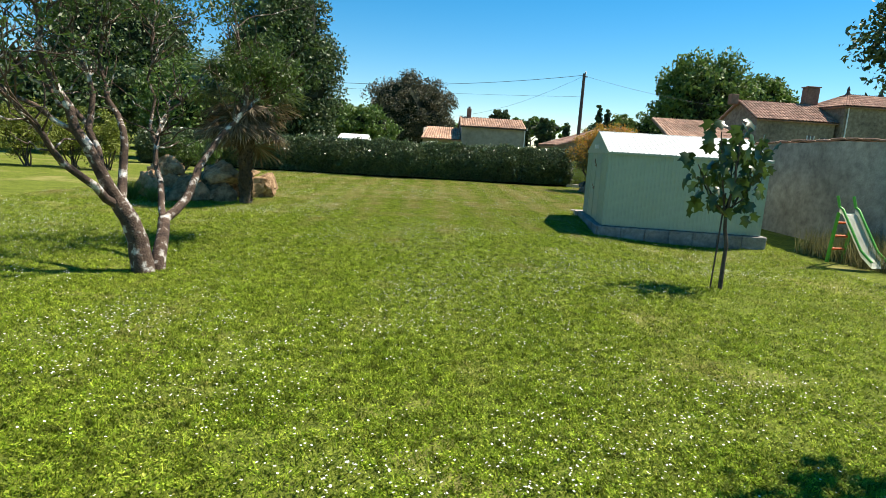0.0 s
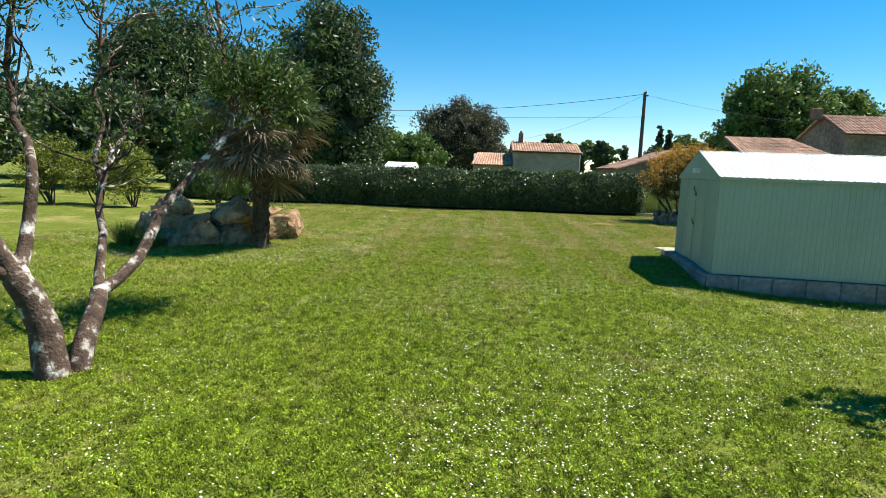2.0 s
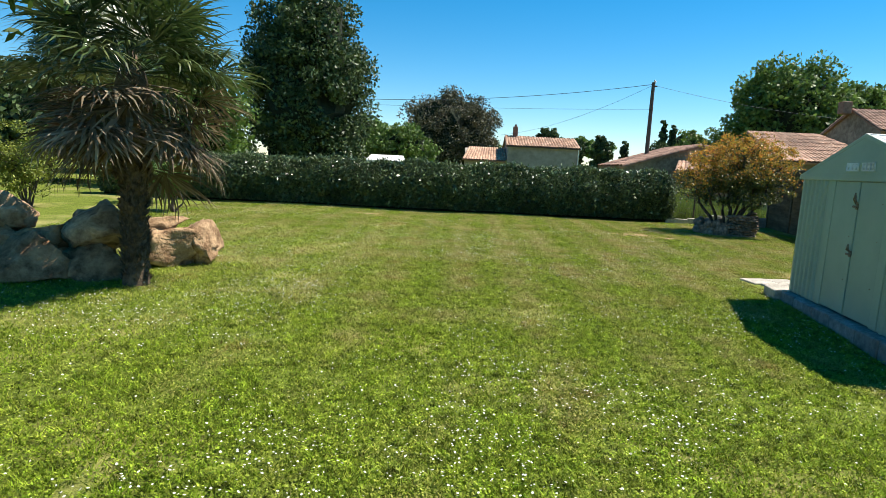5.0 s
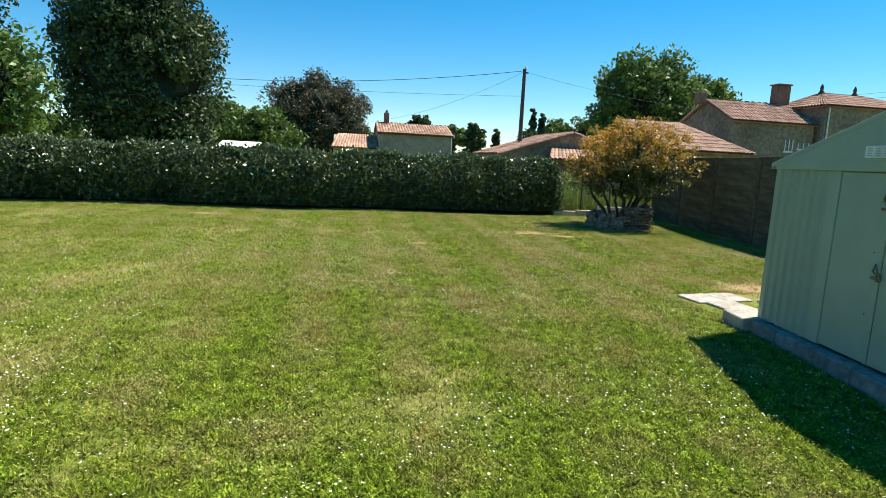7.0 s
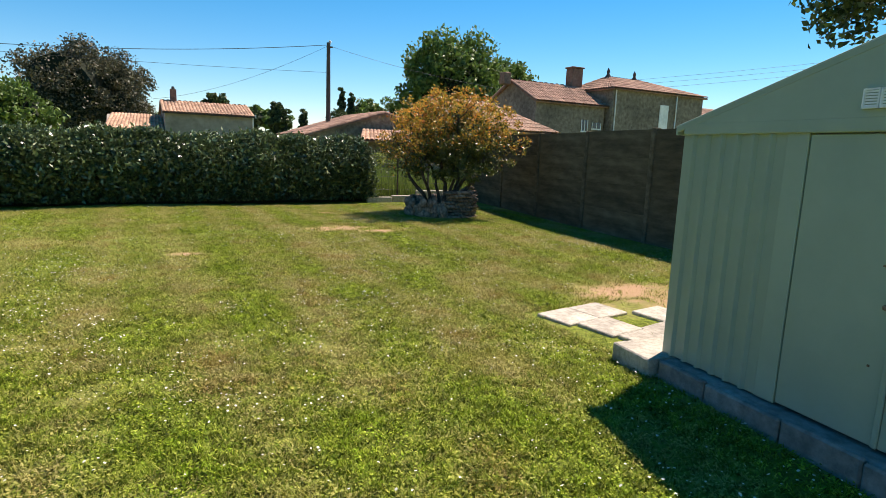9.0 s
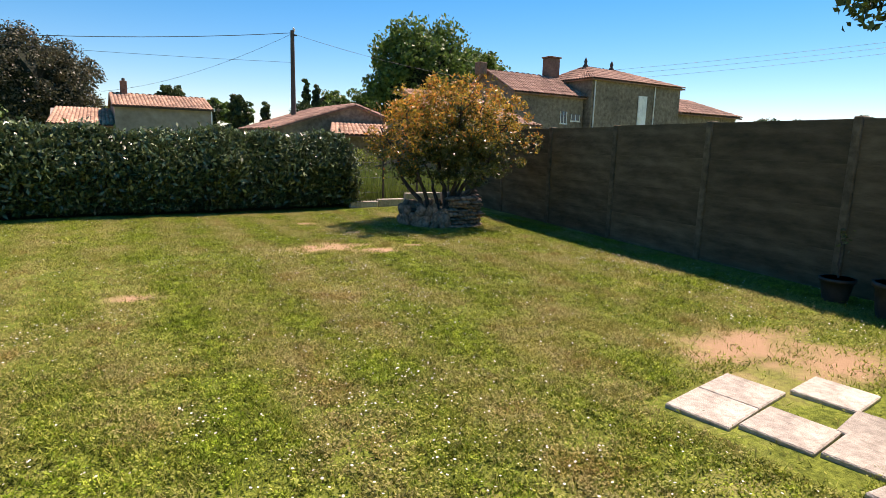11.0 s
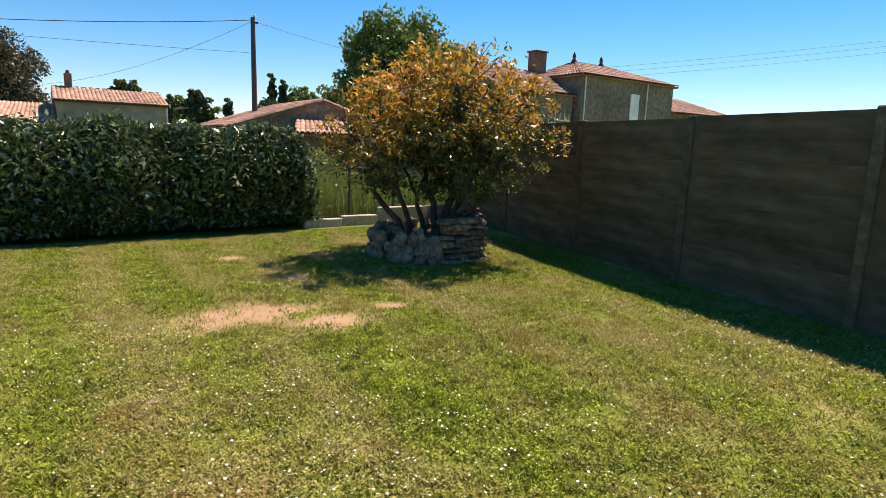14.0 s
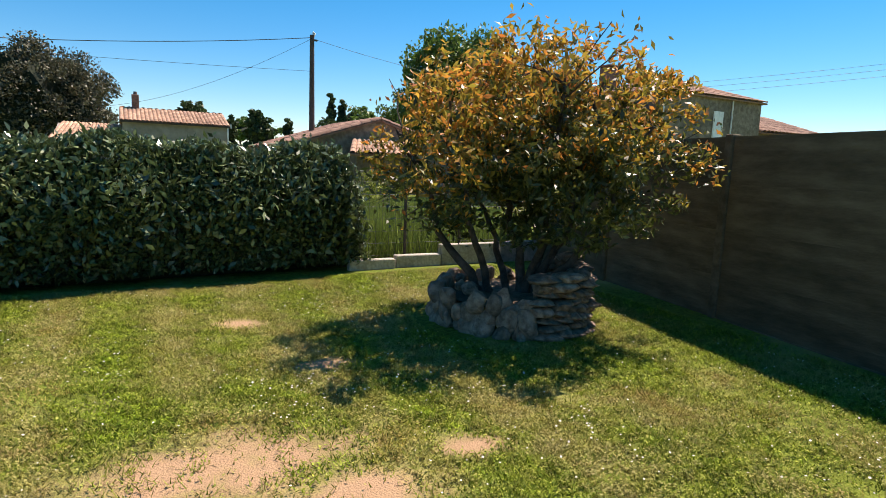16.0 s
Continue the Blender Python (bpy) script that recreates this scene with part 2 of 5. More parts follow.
M_CONIFER = leafy("conifer_spray", [(0.0, (0.022, 0.042, 0.016)), (0.55, (0.06, 0.10, 0.034)), (1.0, (0.17, 0.23, 0.08))], 0.5, 0.18)
M_DARKTREE = leafy("copper_dark_leaf", [(0.0, (0.045, 0.05, 0.028)), (0.6, (0.09, 0.095, 0.05)), (1.0, (0.19, 0.14, 0.085))], 0.5, 0.2)
M_PLANE = leafy("bright_leaf", [(0.0, (0.06, 0.11, 0.025)), (0.6, (0.12, 0.20, 0.04)), (1.0, (0.21, 0.30, 0.07))], 0.5, 0.3)
M_SHRUB = leafy("yellow_green_leaf", [(0.0, (0.09, 0.13, 0.02)), (0.6, (0.23, 0.27, 0.04)), (1.0, (0.38, 0.39, 0.08))], 0.5, 0.35)
M_PALM = leafy("palm_green", [(0.0, (0.02, 0.04, 0.012)), (0.55, (0.06, 0.10, 0.025)), (1.0, (0.22, 0.25, 0.09))], 0.33, 0.2, 0.7)
M_PALMDRY = leafy("palm_dead", [(0.0, (0.07, 0.05, 0.03)), (0.6, (0.22, 0.16, 0.095)), (1.0, (0.58, 0.50, 0.35))], 0.8, 0.2)
M_TILE = mat("clay_roof_tile", (0.36, 0.20, 0.125), (0.56, 0.375, 0.26), 3, 0.9, 0.4, island=0.25, large=0.25)
M_TILEOLD = mat("weathered_roof_tile", (0.19, 0.10, 0.07), (0.35, 0.22, 0.155), 3, 0.9, 0.4, island=0.28, large=0.3)
M_HWALL = mat("grey_render_wall", (0.23, 0.205, 0.17), (0.37, 0.335, 0.285), 1.2, 0.95, 0.3, large=0.25)
M_HWALL2 = mat("rubble_stone_wall", (0.13, 0.10, 0.075), (0.30, 0.25, 0.185), 4, 0.95, 0.6, 14, large=0.25)
M_WHITE = mat("white_paint", (0.70, 0.70, 0.68), (0.82, 0.82, 0.80), 6, 0.6, 0.05)
M_DARKWOOD = mat("creosoted_pole", (0.055, 0.042, 0.035), (0.12, 0.095, 0.08), 8, 0.85, 0.4)
M_WIRE = mat("wire", (0.05, 0.06, 0.07), (0.08, 0.09, 0.1), 8, 0.6, 0)
M_SLIDE = mat("green_plastic", (0.10, 0.42, 0.06), (0.13, 0.5, 0.08), 5, 0.35, 0)
M_SLIDEW = mat("pale_plastic", (0.70, 0.72, 0.62), (0.8, 0.8, 0.72), 5, 0.35, 0)
M_ORANGE = mat("orange_plastic", (0.6, 0.12, 0.04), (0.7, 0.16, 0.05), 5, 0.4, 0)
M_POT = mat("dark_plastic", (0.03, 0.028, 0.026), (0.06, 0.055, 0.05), 9, 0.6, 0.1)
M_DRYGRASS = leafy("tall_dry_grass", [(0.0, (0.10, 0.13, 0.03)), (0.5, (0.24, 0.22, 0.09)), (1.0, (0.42, 0.36, 0.19))], 0.7, 0.3)
M_GREENGRASS = leafy("tall_green_grass", [(0.0, (0.08, 0.13, 0.02)), (0.6, (0.17, 0.24, 0.05)), (1.0, (0.30, 0.33, 0.10))], 0.6, 0.4)
M_GLASS = mat("window_glass", (0.02, 0.025, 0.03), (0.03, 0.035, 0.04), 2, 0.08, 0, spec=0.6)
M_BRICK = mat("chimney_brick", (0.15, 0.085, 0.06), (0.27, 0.165, 0.12), 6, 0.9, 0.4)


# ---- mesh helpers ----
def mesh_np(name, verts, faces):
    verts = np.asarray(verts, np.float32).reshape(-1, 3)
    faces = np.asarray(faces, np.int32)
    me = bpy.data.meshes.new(name)
    k = faces.shape[1]
    me.vertices.add(len(verts)), me.loops.add(faces.size), me.polygons.add(len(faces))
    me.vertices.foreach_set("co", verts.ravel())
    me.loops.foreach_set("vertex_index", faces.ravel())
    me.polygons.foreach_set("loop_start", np.arange(0, faces.size, k, dtype=np.int32))
    me.update(calc_edges=True)
    me.validate()
    return me


def part(name, data, material, parent=None, label="", smooth=False):
    """One mesh object, from a bmesh or a mesh, under a thing."""
    if isinstance(data, bmesh.types.BMesh):
        me = bpy.data.meshes.new(name)
        data.to_mesh(me)
        data.free()
    else:
        me = data
    if not me.materials:
        me.materials.append(material)
    if smooth:
        me.polygons.foreach_set("use_smooth", [True] * len(me.polygons))
    ob = new(name, me)
    if parent:
        ob.parent = parent
    if label:
        ob["label"] = label
    return ob


def thing(name, place, label, category, group="", kind=""):
    ob = new(name)
    ob.matrix_world = place if isinstance(place, Matrix) else pose(*place)
    ob.empty_display_size = 0.2
    return tagged(ob, label, category, group, kind)


def box_bm(x0, y0, z0, x1, y1, z1, bevel=0.0, bm=None):
    own = bm or bmesh.new()
    vs = bmesh.ops.create_cube(own, size=1, matrix=Matrix.LocRotScale(((x0 + x1) / 2, (y0 + y1) / 2, (z0 + z1) / 2), None, (x1 - x0, y1 - y0, z1 - z0)))["verts"]
    if bevel:
        bmesh.ops.bevel(own, geom=list({e for v in vs for e in v.link_edges}), offset=bevel, segments=1, affect="EDGES", profile=0.5)
    return own


def tubes(paths, seg=8):
    """Tapered limbs: each path is a list of (x, y, z, radius)."""
    V, F, off = [], [], 0
    for path in paths:
        p = np.array([q[:3] for q in path], float)
        r = [q[3] for q in path]
        t = np.gradient(p, axis=0)
        side = np.cross(t[0], (0.31, 0.92, 0.2))
        for i in range(len(p)):
            d = t[i] / (np.linalg.norm(t[i]) + 1e-9)
            side = side - d * (side @ d)
            side /= np.linalg.norm(side) + 1e-9
            up = np.cross(d, side)
            a = np.arange(seg) * 2 * np.pi / seg
            V.append(p[i] + r[i] * (np.cos(a)[:, None] * side + np.sin(a)[:, None] * up))
        for i in range(len(p) - 1):
            for j in range(seg):
                k = (j + 1) % seg
                F.append((off + i * seg + j, off + i * seg + k, off + (i + 1) * seg + k, off + (i + 1) * seg + j))
        off += len(p) * seg
    return mesh_np("limbs", np.concatenate(V), F)


def wavy(points, r0, r1, gen, n=7, wob=0.05):
    """A crooked limb through given points, thinning from r0 to r1."""
    pts = np.array(points, float)
    d = np.r_[0, np.cumsum(np.linalg.norm(np.diff(pts, axis=0), axis=1))]
    s = np.linspace(0, d[-1], n)
    q = np.stack([np.interp(s, d, pts[:, c]) for c in range(3)], 1)
    q[1:-1] += gen.normal(0, wob, (n - 2, 3))
    return [(*q[i], r0 + (r1 - r0) * (s[i] / d[-1]) ** 0.8) for i in range(n)]


def leaves(pts, size, gen, width=0.45, droop=0.0, fold=0.18, out=None, spread=1.0):
    """A folded leaf at every point."""
    pts = np.asarray(pts, float)
    n = len(pts)
    d = gen.normal(0, 1, (n, 3)) * spread
    if out is not None:
        d += out
    d[:, 2] -= droop
    d /= np.linalg.norm(d, axis=1)[:, None] + 1e-9
    s = np.cross(d, gen.normal(0, 1, (n, 3)))
    s /= np.linalg.norm(s, axis=1)[:, None] + 1e-9
    nn = np.cross(s, d)
    L = (size * gen.uniform(0.6, 1.3, n))[:, None]
    base, tip = pts - d * L * 0.5, pts + d * L * 0.5
    a, b = pts + s * L * width * 0.5 + nn * L * fold, pts - s * L * width * 0.5 + nn * L * fold
    return mesh_np("leaves", np.stack([base, a, tip, b], 1).reshape(-1, 3), np.arange(4 * n).reshape(-1, 4))


def crown(centre, radii, lumps, per, gen, lump=0.33, inner=0.35, flat=0.0):
    """Points in clumps that fill an uneven crown."""
    out = []
    radii = np.array(radii, float)
    for _ in range(lumps):
        u = gen.normal(0, 1, 3)
        u /= np.linalg.norm(u)
        if u[2] < -flat:
            u[2] *= 0.4
        c = np.array(centre) + u * radii * gen.uniform(inner, 0.95)
        r = lump * min(radii) * gen.uniform(0.6, 1.25)
        v = gen.normal(0, 1, (per, 3))
        v /= np.linalg.norm(v, axis=1)[:, None]
        v[:, 2] = v[:, 2] * 0.75 + 0.1
        out.append(c + v * r * gen.uniform(0.55, 1.05, (per, 1)))
    return np.concatenate(out)


def lumpy(radius, gen, sub=2, squash=(1, 1, 1), rough=0.25, freq=1.2):
    """A knobbly stone."""
    bm = bmesh.new()
    bmesh.ops.create_icosphere(bm, subdivisions=sub, radius=1)
    off = Vector(gen.uniform(-50, 50, 3))
    for v in bm.verts:
        k = 1 + rough * 1.6 * noise.noise(v.co * freq + off) + rough * 0.6 * noise.noise(v.co * freq * 2.7 + off)
        q = v.co * k
        q = Vector((max(-0.8, min(0.8, q.x)), max(-0.8, min(0.8, q.y)), max(-0.75, min(0.75, q.z))))
        v.co = Vector((q.x * squash[0], q.y * squash[1], q.z * squash[2])) * radius
    return bm


def boulder_bm(radius, gen, squash=(1, 1, 1), sub=3, cuts=9, rough=0.07, near=0.62):
    """A quarried stone: a ball split along flat faces, its edges worn and its skin uneven."""
    bm = bmesh.new()
    bmesh.ops.create_icosphere(bm, subdivisions=sub, radius=1)
    planes = gen.normal(0, 1, (cuts, 3))
    planes /= np.linalg.norm(planes, axis=1)[:, None]
    far = gen.uniform(near, 0.9, cuts)
    off = Vector(gen.uniform(-50, 50, 3))
    for v in bm.verts:
        q = np.array(v.co)
        for p, d in zip(planes, far):
            over = q @ p - d
            if over > 0:
                q = q - p * over * 0.92
        k = 1 + rough * noise.noise(v.co * 2.2 + off) + rough * 0.7 * noise.noise(v.co * 6 + off) + rough * 0.4 * noise.noise(v.co * 14 + off)
        v.co = Vector((q[0] * squash[0], q[1] * squash[1], q[2] * squash[2])) * radius * k
    return bm


def dip(x, y):
    return -0.22 * np.exp(-((x - 5.6) ** 2 + (y - 11.0) ** 2) / (2 * 1.7 ** 2)) - 0.13 * np.exp(-((x + 3.45) ** 2 + (y - 7.2) ** 2) / (2 * 1.5 ** 2))


def drift(x, y, scale, seed):
    """Smooth random field over the lawn, 0 to 1, with lumps 1 / scale metres wide."""
    grid = np.random.default_rng(seed).uniform(0, 1, (256, 256))
    u, v = (x + 40) * scale, (y + 40) * scale
    i, j = np.floor(u).astype(int), np.floor(v).astype(int)
    a, b = u - i, v - j
    a, b = a * a * (3 - 2 * a), b * b * (3 - 2 * b)
    i, j, k, l = i % 256, j % 256, (i + 1) % 256, (j + 1) % 256
    return (grid[i, j] * (1 - a) + grid[k, j] * a) * (1 - b) + (grid[i, l] * (1 - a) + grid[k, l] * a) * b


# ---- ground ----
def build_ground():
    ax = np.concatenate([[-2500, -600, -150, -60], np.arange(-30, 40.1, 0.5), [60, 150, 600, 2500]])
    ay = np.concatenate([[-2500, -600, -150, -40], np.arange(-10, 40.1, 0.5), [60, 90, 150, 600, 2500]])
    X, Y = np.meshgrid(ax, ay)
    near = np.exp(-((np.maximum(abs(X - 1) - 18, 0)) ** 2 + np.maximum(abs(Y - 14) - 20, 0) ** 2) / 20)
    Z = dip(X, Y) + near * 0.02 * np.sin(X * 0.9 + 0.5) * np.cos(Y * 0.7)
    nx, ny = len(ax), len(ay)
    i = np.arange(nx * ny).reshape(ny, nx)
    F = np.stack([i[:-1, :-1], i[:-1, 1:], i[1:, 1:], i[1:, :-1]], -1).reshape(-1, 4)
    g = part("ground", mesh_np("ground", np.stack([X, Y, Z], -1), F), M_GROUND, smooth=True)
    tagged(g, "mown green lawn with dry patches and bare earth spots", "lawn", kind="structure")


def lawn_z(x, y):
    return dip(x, y) + 0.02 * np.sin(x * 0.9 + 0.5) * np.cos(y * 0.7)


build_ground()

# ---- shed ----
SHED = pose(3.842, 12.447, 0.14, 0, 0, -7.1)  # near corner of the door end; x along the side, y along the door end
SW, SL, SH, SR = 2.95, 3.32, 1.59, 2.04  # width, length, wall height, ridge height


def ribbed(length, height, pitch, depth, bm=None):
    """An upright ribbed sheet in the xz plane, ribs towards -y."""
    bm = bm or bmesh.new()
    prof = []
    x = 0.0
    while x < length - 1e-6:
        for dx, y in ((0, 0), (pitch * 0.62, 0), (pitch * 0.74, -depth), (pitch * 0.88, -depth)):
            if x + dx < length:
                prof.append((x + dx, y))
        x += pitch
    prof.append((length, 0))
    lo = [bm.verts.new((x, y, 0)) for x, y in prof]
    hi = [bm.verts.new((x, y, height)) for x, y in prof]
    for i in range(len(prof) - 1):
        bm.faces.new((lo[i], lo[i + 1], hi[i + 1], hi[i]))
    return bm


def build_shed():
    shed = thing("garden_shed", SHED, "pale green metal garden shed with closed double doors", "shed")
    # inner skin so that no light leaks
    part("wall_core", box_bm(0.03, 0.03, 0, SL - 0.03, SW - 0.03, SH), M_SHED, shed)
    side = ribbed(SL, SH, 0.08, 0.006)
    part("side_wall", side, M_SHED, shed)
    back = part("side_wall", ribbed(SL, SH, 0.08, 0.006), M_SHED, shed)
    back.matrix_local = pose(SL, SW, 0, 0, 0, 180)
    far = part("end_wall", ribbed(SW, SH, 0.08, 0.006), M_SHED, shed)
    far.matrix_local = pose(SL, 0, 0, 0, 0, 90)
    # door end: ribbed cheeks either side of the doors
    c0, d0, d1 = SW / 2, SW / 2 - 0.56, SW / 2 + 0.56
    for a, b in ((0.0, d0 - 0.13), (d1 + 0.13, SW)):
        w = part("front_wall", ribbed(b - a, SH, 0.118, 0.024), M_SHED, shed)
        w.matrix_local = pose(0, b, 0, 0, 0, -90)
    for a in (d0 - 0.13, d1):
        part("door_jamb", box_bm(-0.014, a, 0, 0.03, a + 0.13, SH, 0.004), M_SHED, shed)
    part("door_header", box_bm(-0.032, 0.02, SH - 0.055, 0.03, SW - 0.02, SH + 0.02, 0.006), M_SHED, shed)
    for k, (a, b) in enumerate(((d0, c0 - 0.004), (c0 + 0.004, d1))):
        door = part("door", box_bm(-0.008, a + 0.006, 0.012, 0.02, b - 0.006, SH - 0.06, 0.005), M_DOOR, shed)
        if k == 1:
            part("stile", box_bm(-0.022, c0 - 0.012, 0.012, -0.006, c0 + 0.016, SH - 0.45, 0.004), M_DOOR, door)
        for z, ln in ((0.68, 0.14), (1.22, 0.18)) if k == 0 else ():
            plate = part("handle", box_bm(-0.024, c0 - 0.022, z, -0.008, c0 + 0.022, z + 0.07, 0.004), M_RUST, door, "rusted iron hasp latch")
            part("loop", tubes([[(-0.02, c0 - 0.02, z + 0.06, 0.008), (-0.05, c0 - 0.022, z + ln * 0.6, 0.008), (-0.05, c0, z + ln, 0.009), (-0.05, c0 + 0.022, z + ln * 0.6, 0.008), (-0.02, c0 + 0.02, z + 0.06, 0.008)]], 7), M_RUST, plate)
            part("bolt", box_bm(-0.045, c0 - 0.04, z + 0.02, -0.02, c0 + 0.05, z + 0.045, 0.005), M_RUST, plate)
        for z in (0.4, 0.9, 1.3):
            part("rivet", box_bm(-0.014, (a + b) / 2 - 0.2, z, -0.006, (a + b) / 2 - 0.19, z + 0.01), M_RUST, door)
    # gables
    for x in (-0.03, SL - 0.0):
        bm = bmesh.new()
        f = [bm.verts.new(p) for p in ((x, 0.0, SH), (x, SW, SH), (x, SW / 2, SR - 0.01))]
        g = [bm.verts.new((v.co.x + 0.03, v.co.y, v.co.z)) for v in f]
        bm.faces.new(f), bm.faces.new(g[::-1])
        for i in range(3):
            bm.faces.new((f[i], g[i], g[(i + 1) % 3], f[(i + 1) % 3]))
        part("gable", bm, M_SHED, shed)
    for yc in (SW / 2 - 0.165, SW / 2 + 0.165):
        vent = part("vent", box_bm(-0.036, yc - 0.128, SH + 0.055, -0.028, yc + 0.128, SH + 0.15, 0.002), M_SHED, shed, "white plastic louvre vent")
        for i in range(3):
            y = yc - 0.125 + i * 0.0835
            for j in range(6):
                part("slat", box_bm(-0.046, y + 0.008, SH + 0.064 + j * 0.0135, -0.036, y + 0.075, SH + 0.072 + j * 0.0135), M_VENT, vent)
            for a0, b0, a1, b1 in ((0.002, 0.055, 0.009, 0.15), (0.074, 0.055, 0.081, 0.15), (0.002, 0.055, 0.081, 0.063), (0.002, 0.142, 0.081, 0.15)):
                part("frame", box_bm(-0.05, y + a0, SH + b0, -0.034, y + a1, SH + b1), M_VENT, vent)
    # roof: two ribbed slopes with overhang and trim
    run, rise, ov = SW / 2 + 0.05, SR - SH, 0.035
    ln = math.hypot(run, rise * run / (SW / 2))
    tilt = math.degrees(math.atan2(rise, SW / 2))
    for s in (0, 1):
        sheet = part("roof_panel", ribbed(SL + 2 * ov, ln, 0.11, 0.009), M_SHEDROOF, shed, "pale grey ribbed roof sheet")
        drop = rise * run / (SW / 2)
        if s == 0:
            sheet.matrix_local = pose(-ov, -0.05, SR + 0.01 - drop, tilt - 90, 0, 0)
        else:
            sheet.matrix_local = pose(SL + ov, SW + 0.05, SR + 0.01 - drop, tilt - 90, 0, 180)
    for x in (-ov - 0.004, SL + ov - 0.02):
        for s in (-1, 1):
            bm = box_bm(0, 0, -0.03, 0.02, ln + 0.01, 0.016, 0.004)
            t = part("roof_trim", bm, M_SHED, shed)
            t.matrix_local = pose(x, SW / 2 + s * run, SR + 0.005 - rise * run / (SW / 2), tilt, 0, 0) if s < 0 else pose(x + 0.026, SW / 2 + run, SR + 0.005 - rise * run / (SW / 2), tilt, 0, 180)
    for y in (-0.05, SW + 0.032):
        part("eave_trim", box_bm(-ov, y, SH - 0.055, SL + ov, y + 0.018, SH - 0.005, 0.004), M_SHED, shed)
    part("ridge_cap", box_bm(-ov, SW / 2 - 0.035, SR - 0.01, SL + ov, SW / 2 + 0.035, SR + 0.018, 0.006), M_SHEDROOF, shed)
    base = thing("shed_base", SHED, "rough grey concrete base of blocks under the shed", "concrete base")
    part("slab", box_bm(-0.10, -0.06, -0.5, SL + 0.12, SW - 0.12, -0.012, 0.01), M_CONC, base)
    gen = np.random.default_rng(2)
    ends = np.cumsum([0, 0.55, 0.42, 0.58, 0.45, 0.54, 0.41])
    for k in range(6):
        part("block", box_bm(-0.14 - gen.uniform(0, 0.02), -0.10 + ends[k] * 0.99 + 0.004, -0.55, -0.101, -0.10 + ends[k + 1] * 0.99 - 0.004, -0.002 - gen.uniform(0, 0.015), 0.012), M_CONC, base)
    ends = np.linspace(0, SL + 0.2, 8)
    for k in range(7):
        part("block", box_bm(-0.10 + ends[k] + 0.004, -0.10 - gen.uniform(0, 0.015), -0.55, -0.10 + ends[k + 1] - 0.004, -0.061, -0.002 - gen.uniform(0, 0.012), 0.012), M_CONC, base)
    blk = part("concrete_block", box_bm(-0.22, SW - 0.115, -0.3, 0.30, SW + 0.28, -0.004, 0.01), M_PAVER)
    blk.matrix_world = SHED
    tagged(blk, "pale concrete step block beside the shed corner", "concrete block")


build_shed()

# paving slabs behind the shed, one missing
for sx, sy in ((4.46, 16.70), (4.885, 16.76), (4.60, 16.29), (5.40, 16.41), (5.04, 15.97), (4.68, 15.87)):
    s = part("paving_slab", box_bm(-0.208, -0.203, -0.05, 0.208, 0.203, 0.03, 0.008), M_PAVER)
    s.matrix_world = pose(sx, sy, lawn_z(sx, sy), 0.6, -0.5, 7 + 1.5 * math.sin(sx * 9))
    tagged(s, "square pale concrete paving slab laid in the lawn", "paving slab", "slabs behind the shed")


# ---- boundary wall of concrete panels ----
WALL_A, WALL_STEP = Vector((9.34, 22.03, 0)), Vector((0.335, 2.065, 0))
WALL_YAW = math.degrees(math.atan2(WALL_STEP.y, WALL_STEP.x))


def build_wall():
    wall = thing("wall_east", (0, 0, 0), "weathered brown concrete panel boundary wall with posts", "wall", kind="structure")
    post_me = None
    L = WALL_STEP.length
    panels = {}
    for i in range(-9, 4):
        p = WALL_A + WALL_STEP * i
        up = 0.02 if i < 0 else 0.0
        if i < -3:
            continue
        if post_me is None:
            o = part("post", box_bm(-0.05, -0.07, -0.2, 0.05, 0.07, 2.03, 0.012), M_POST, wall)
            post_me = o.data
        else:
            o = part("post", post_me, M_POST, wall)
        o.matrix_local = pose(p.x, p.y, up, 0, 0, WALL_YAW)
        if i == 3:
            continue
        if i == -3:
            board = part("gravel_board", box_bm(0.05, -0.03, -0.25, L - 0.05, 0.035, 0.018), M_POST, wall).data
            wall.children[-1].matrix_local = pose(p.x, p.y, up - 0.01, 0, 0, WALL_YAW)
        else:
            part("gravel_board", board, M_POST, wall).matrix_local = pose(p.x, p.y, up - 0.01, 0, 0, WALL_YAW)
        for r in range(4):
            key = r
            if key not in panels:
                gen = np.random.default_rng(20 + r)
                bm = bmesh.new()
                z = 0.0
                # board-marked face: courses of uneven depth
                n = 9 if r == 3 else 7
                for k in range(n):
                    h = 0.5082 / n
                    d = gen.uniform(-0.006, 0.006)
                    box_bm(0.05, -0.024 + d, z, L - 0.05, 0.03, z + h, 0, bm)
                    z += h
                o = part("panel", bm, M_PANEL, wall)
                panels[key] = o.data
            else:
                o = part("panel", panels[key], M_PANEL, wall)
            o.matrix_local = pose(p.x, p.y, r * 0.508 - 0.03 + up, 0, 0, WALL_YAW)


build_wall()


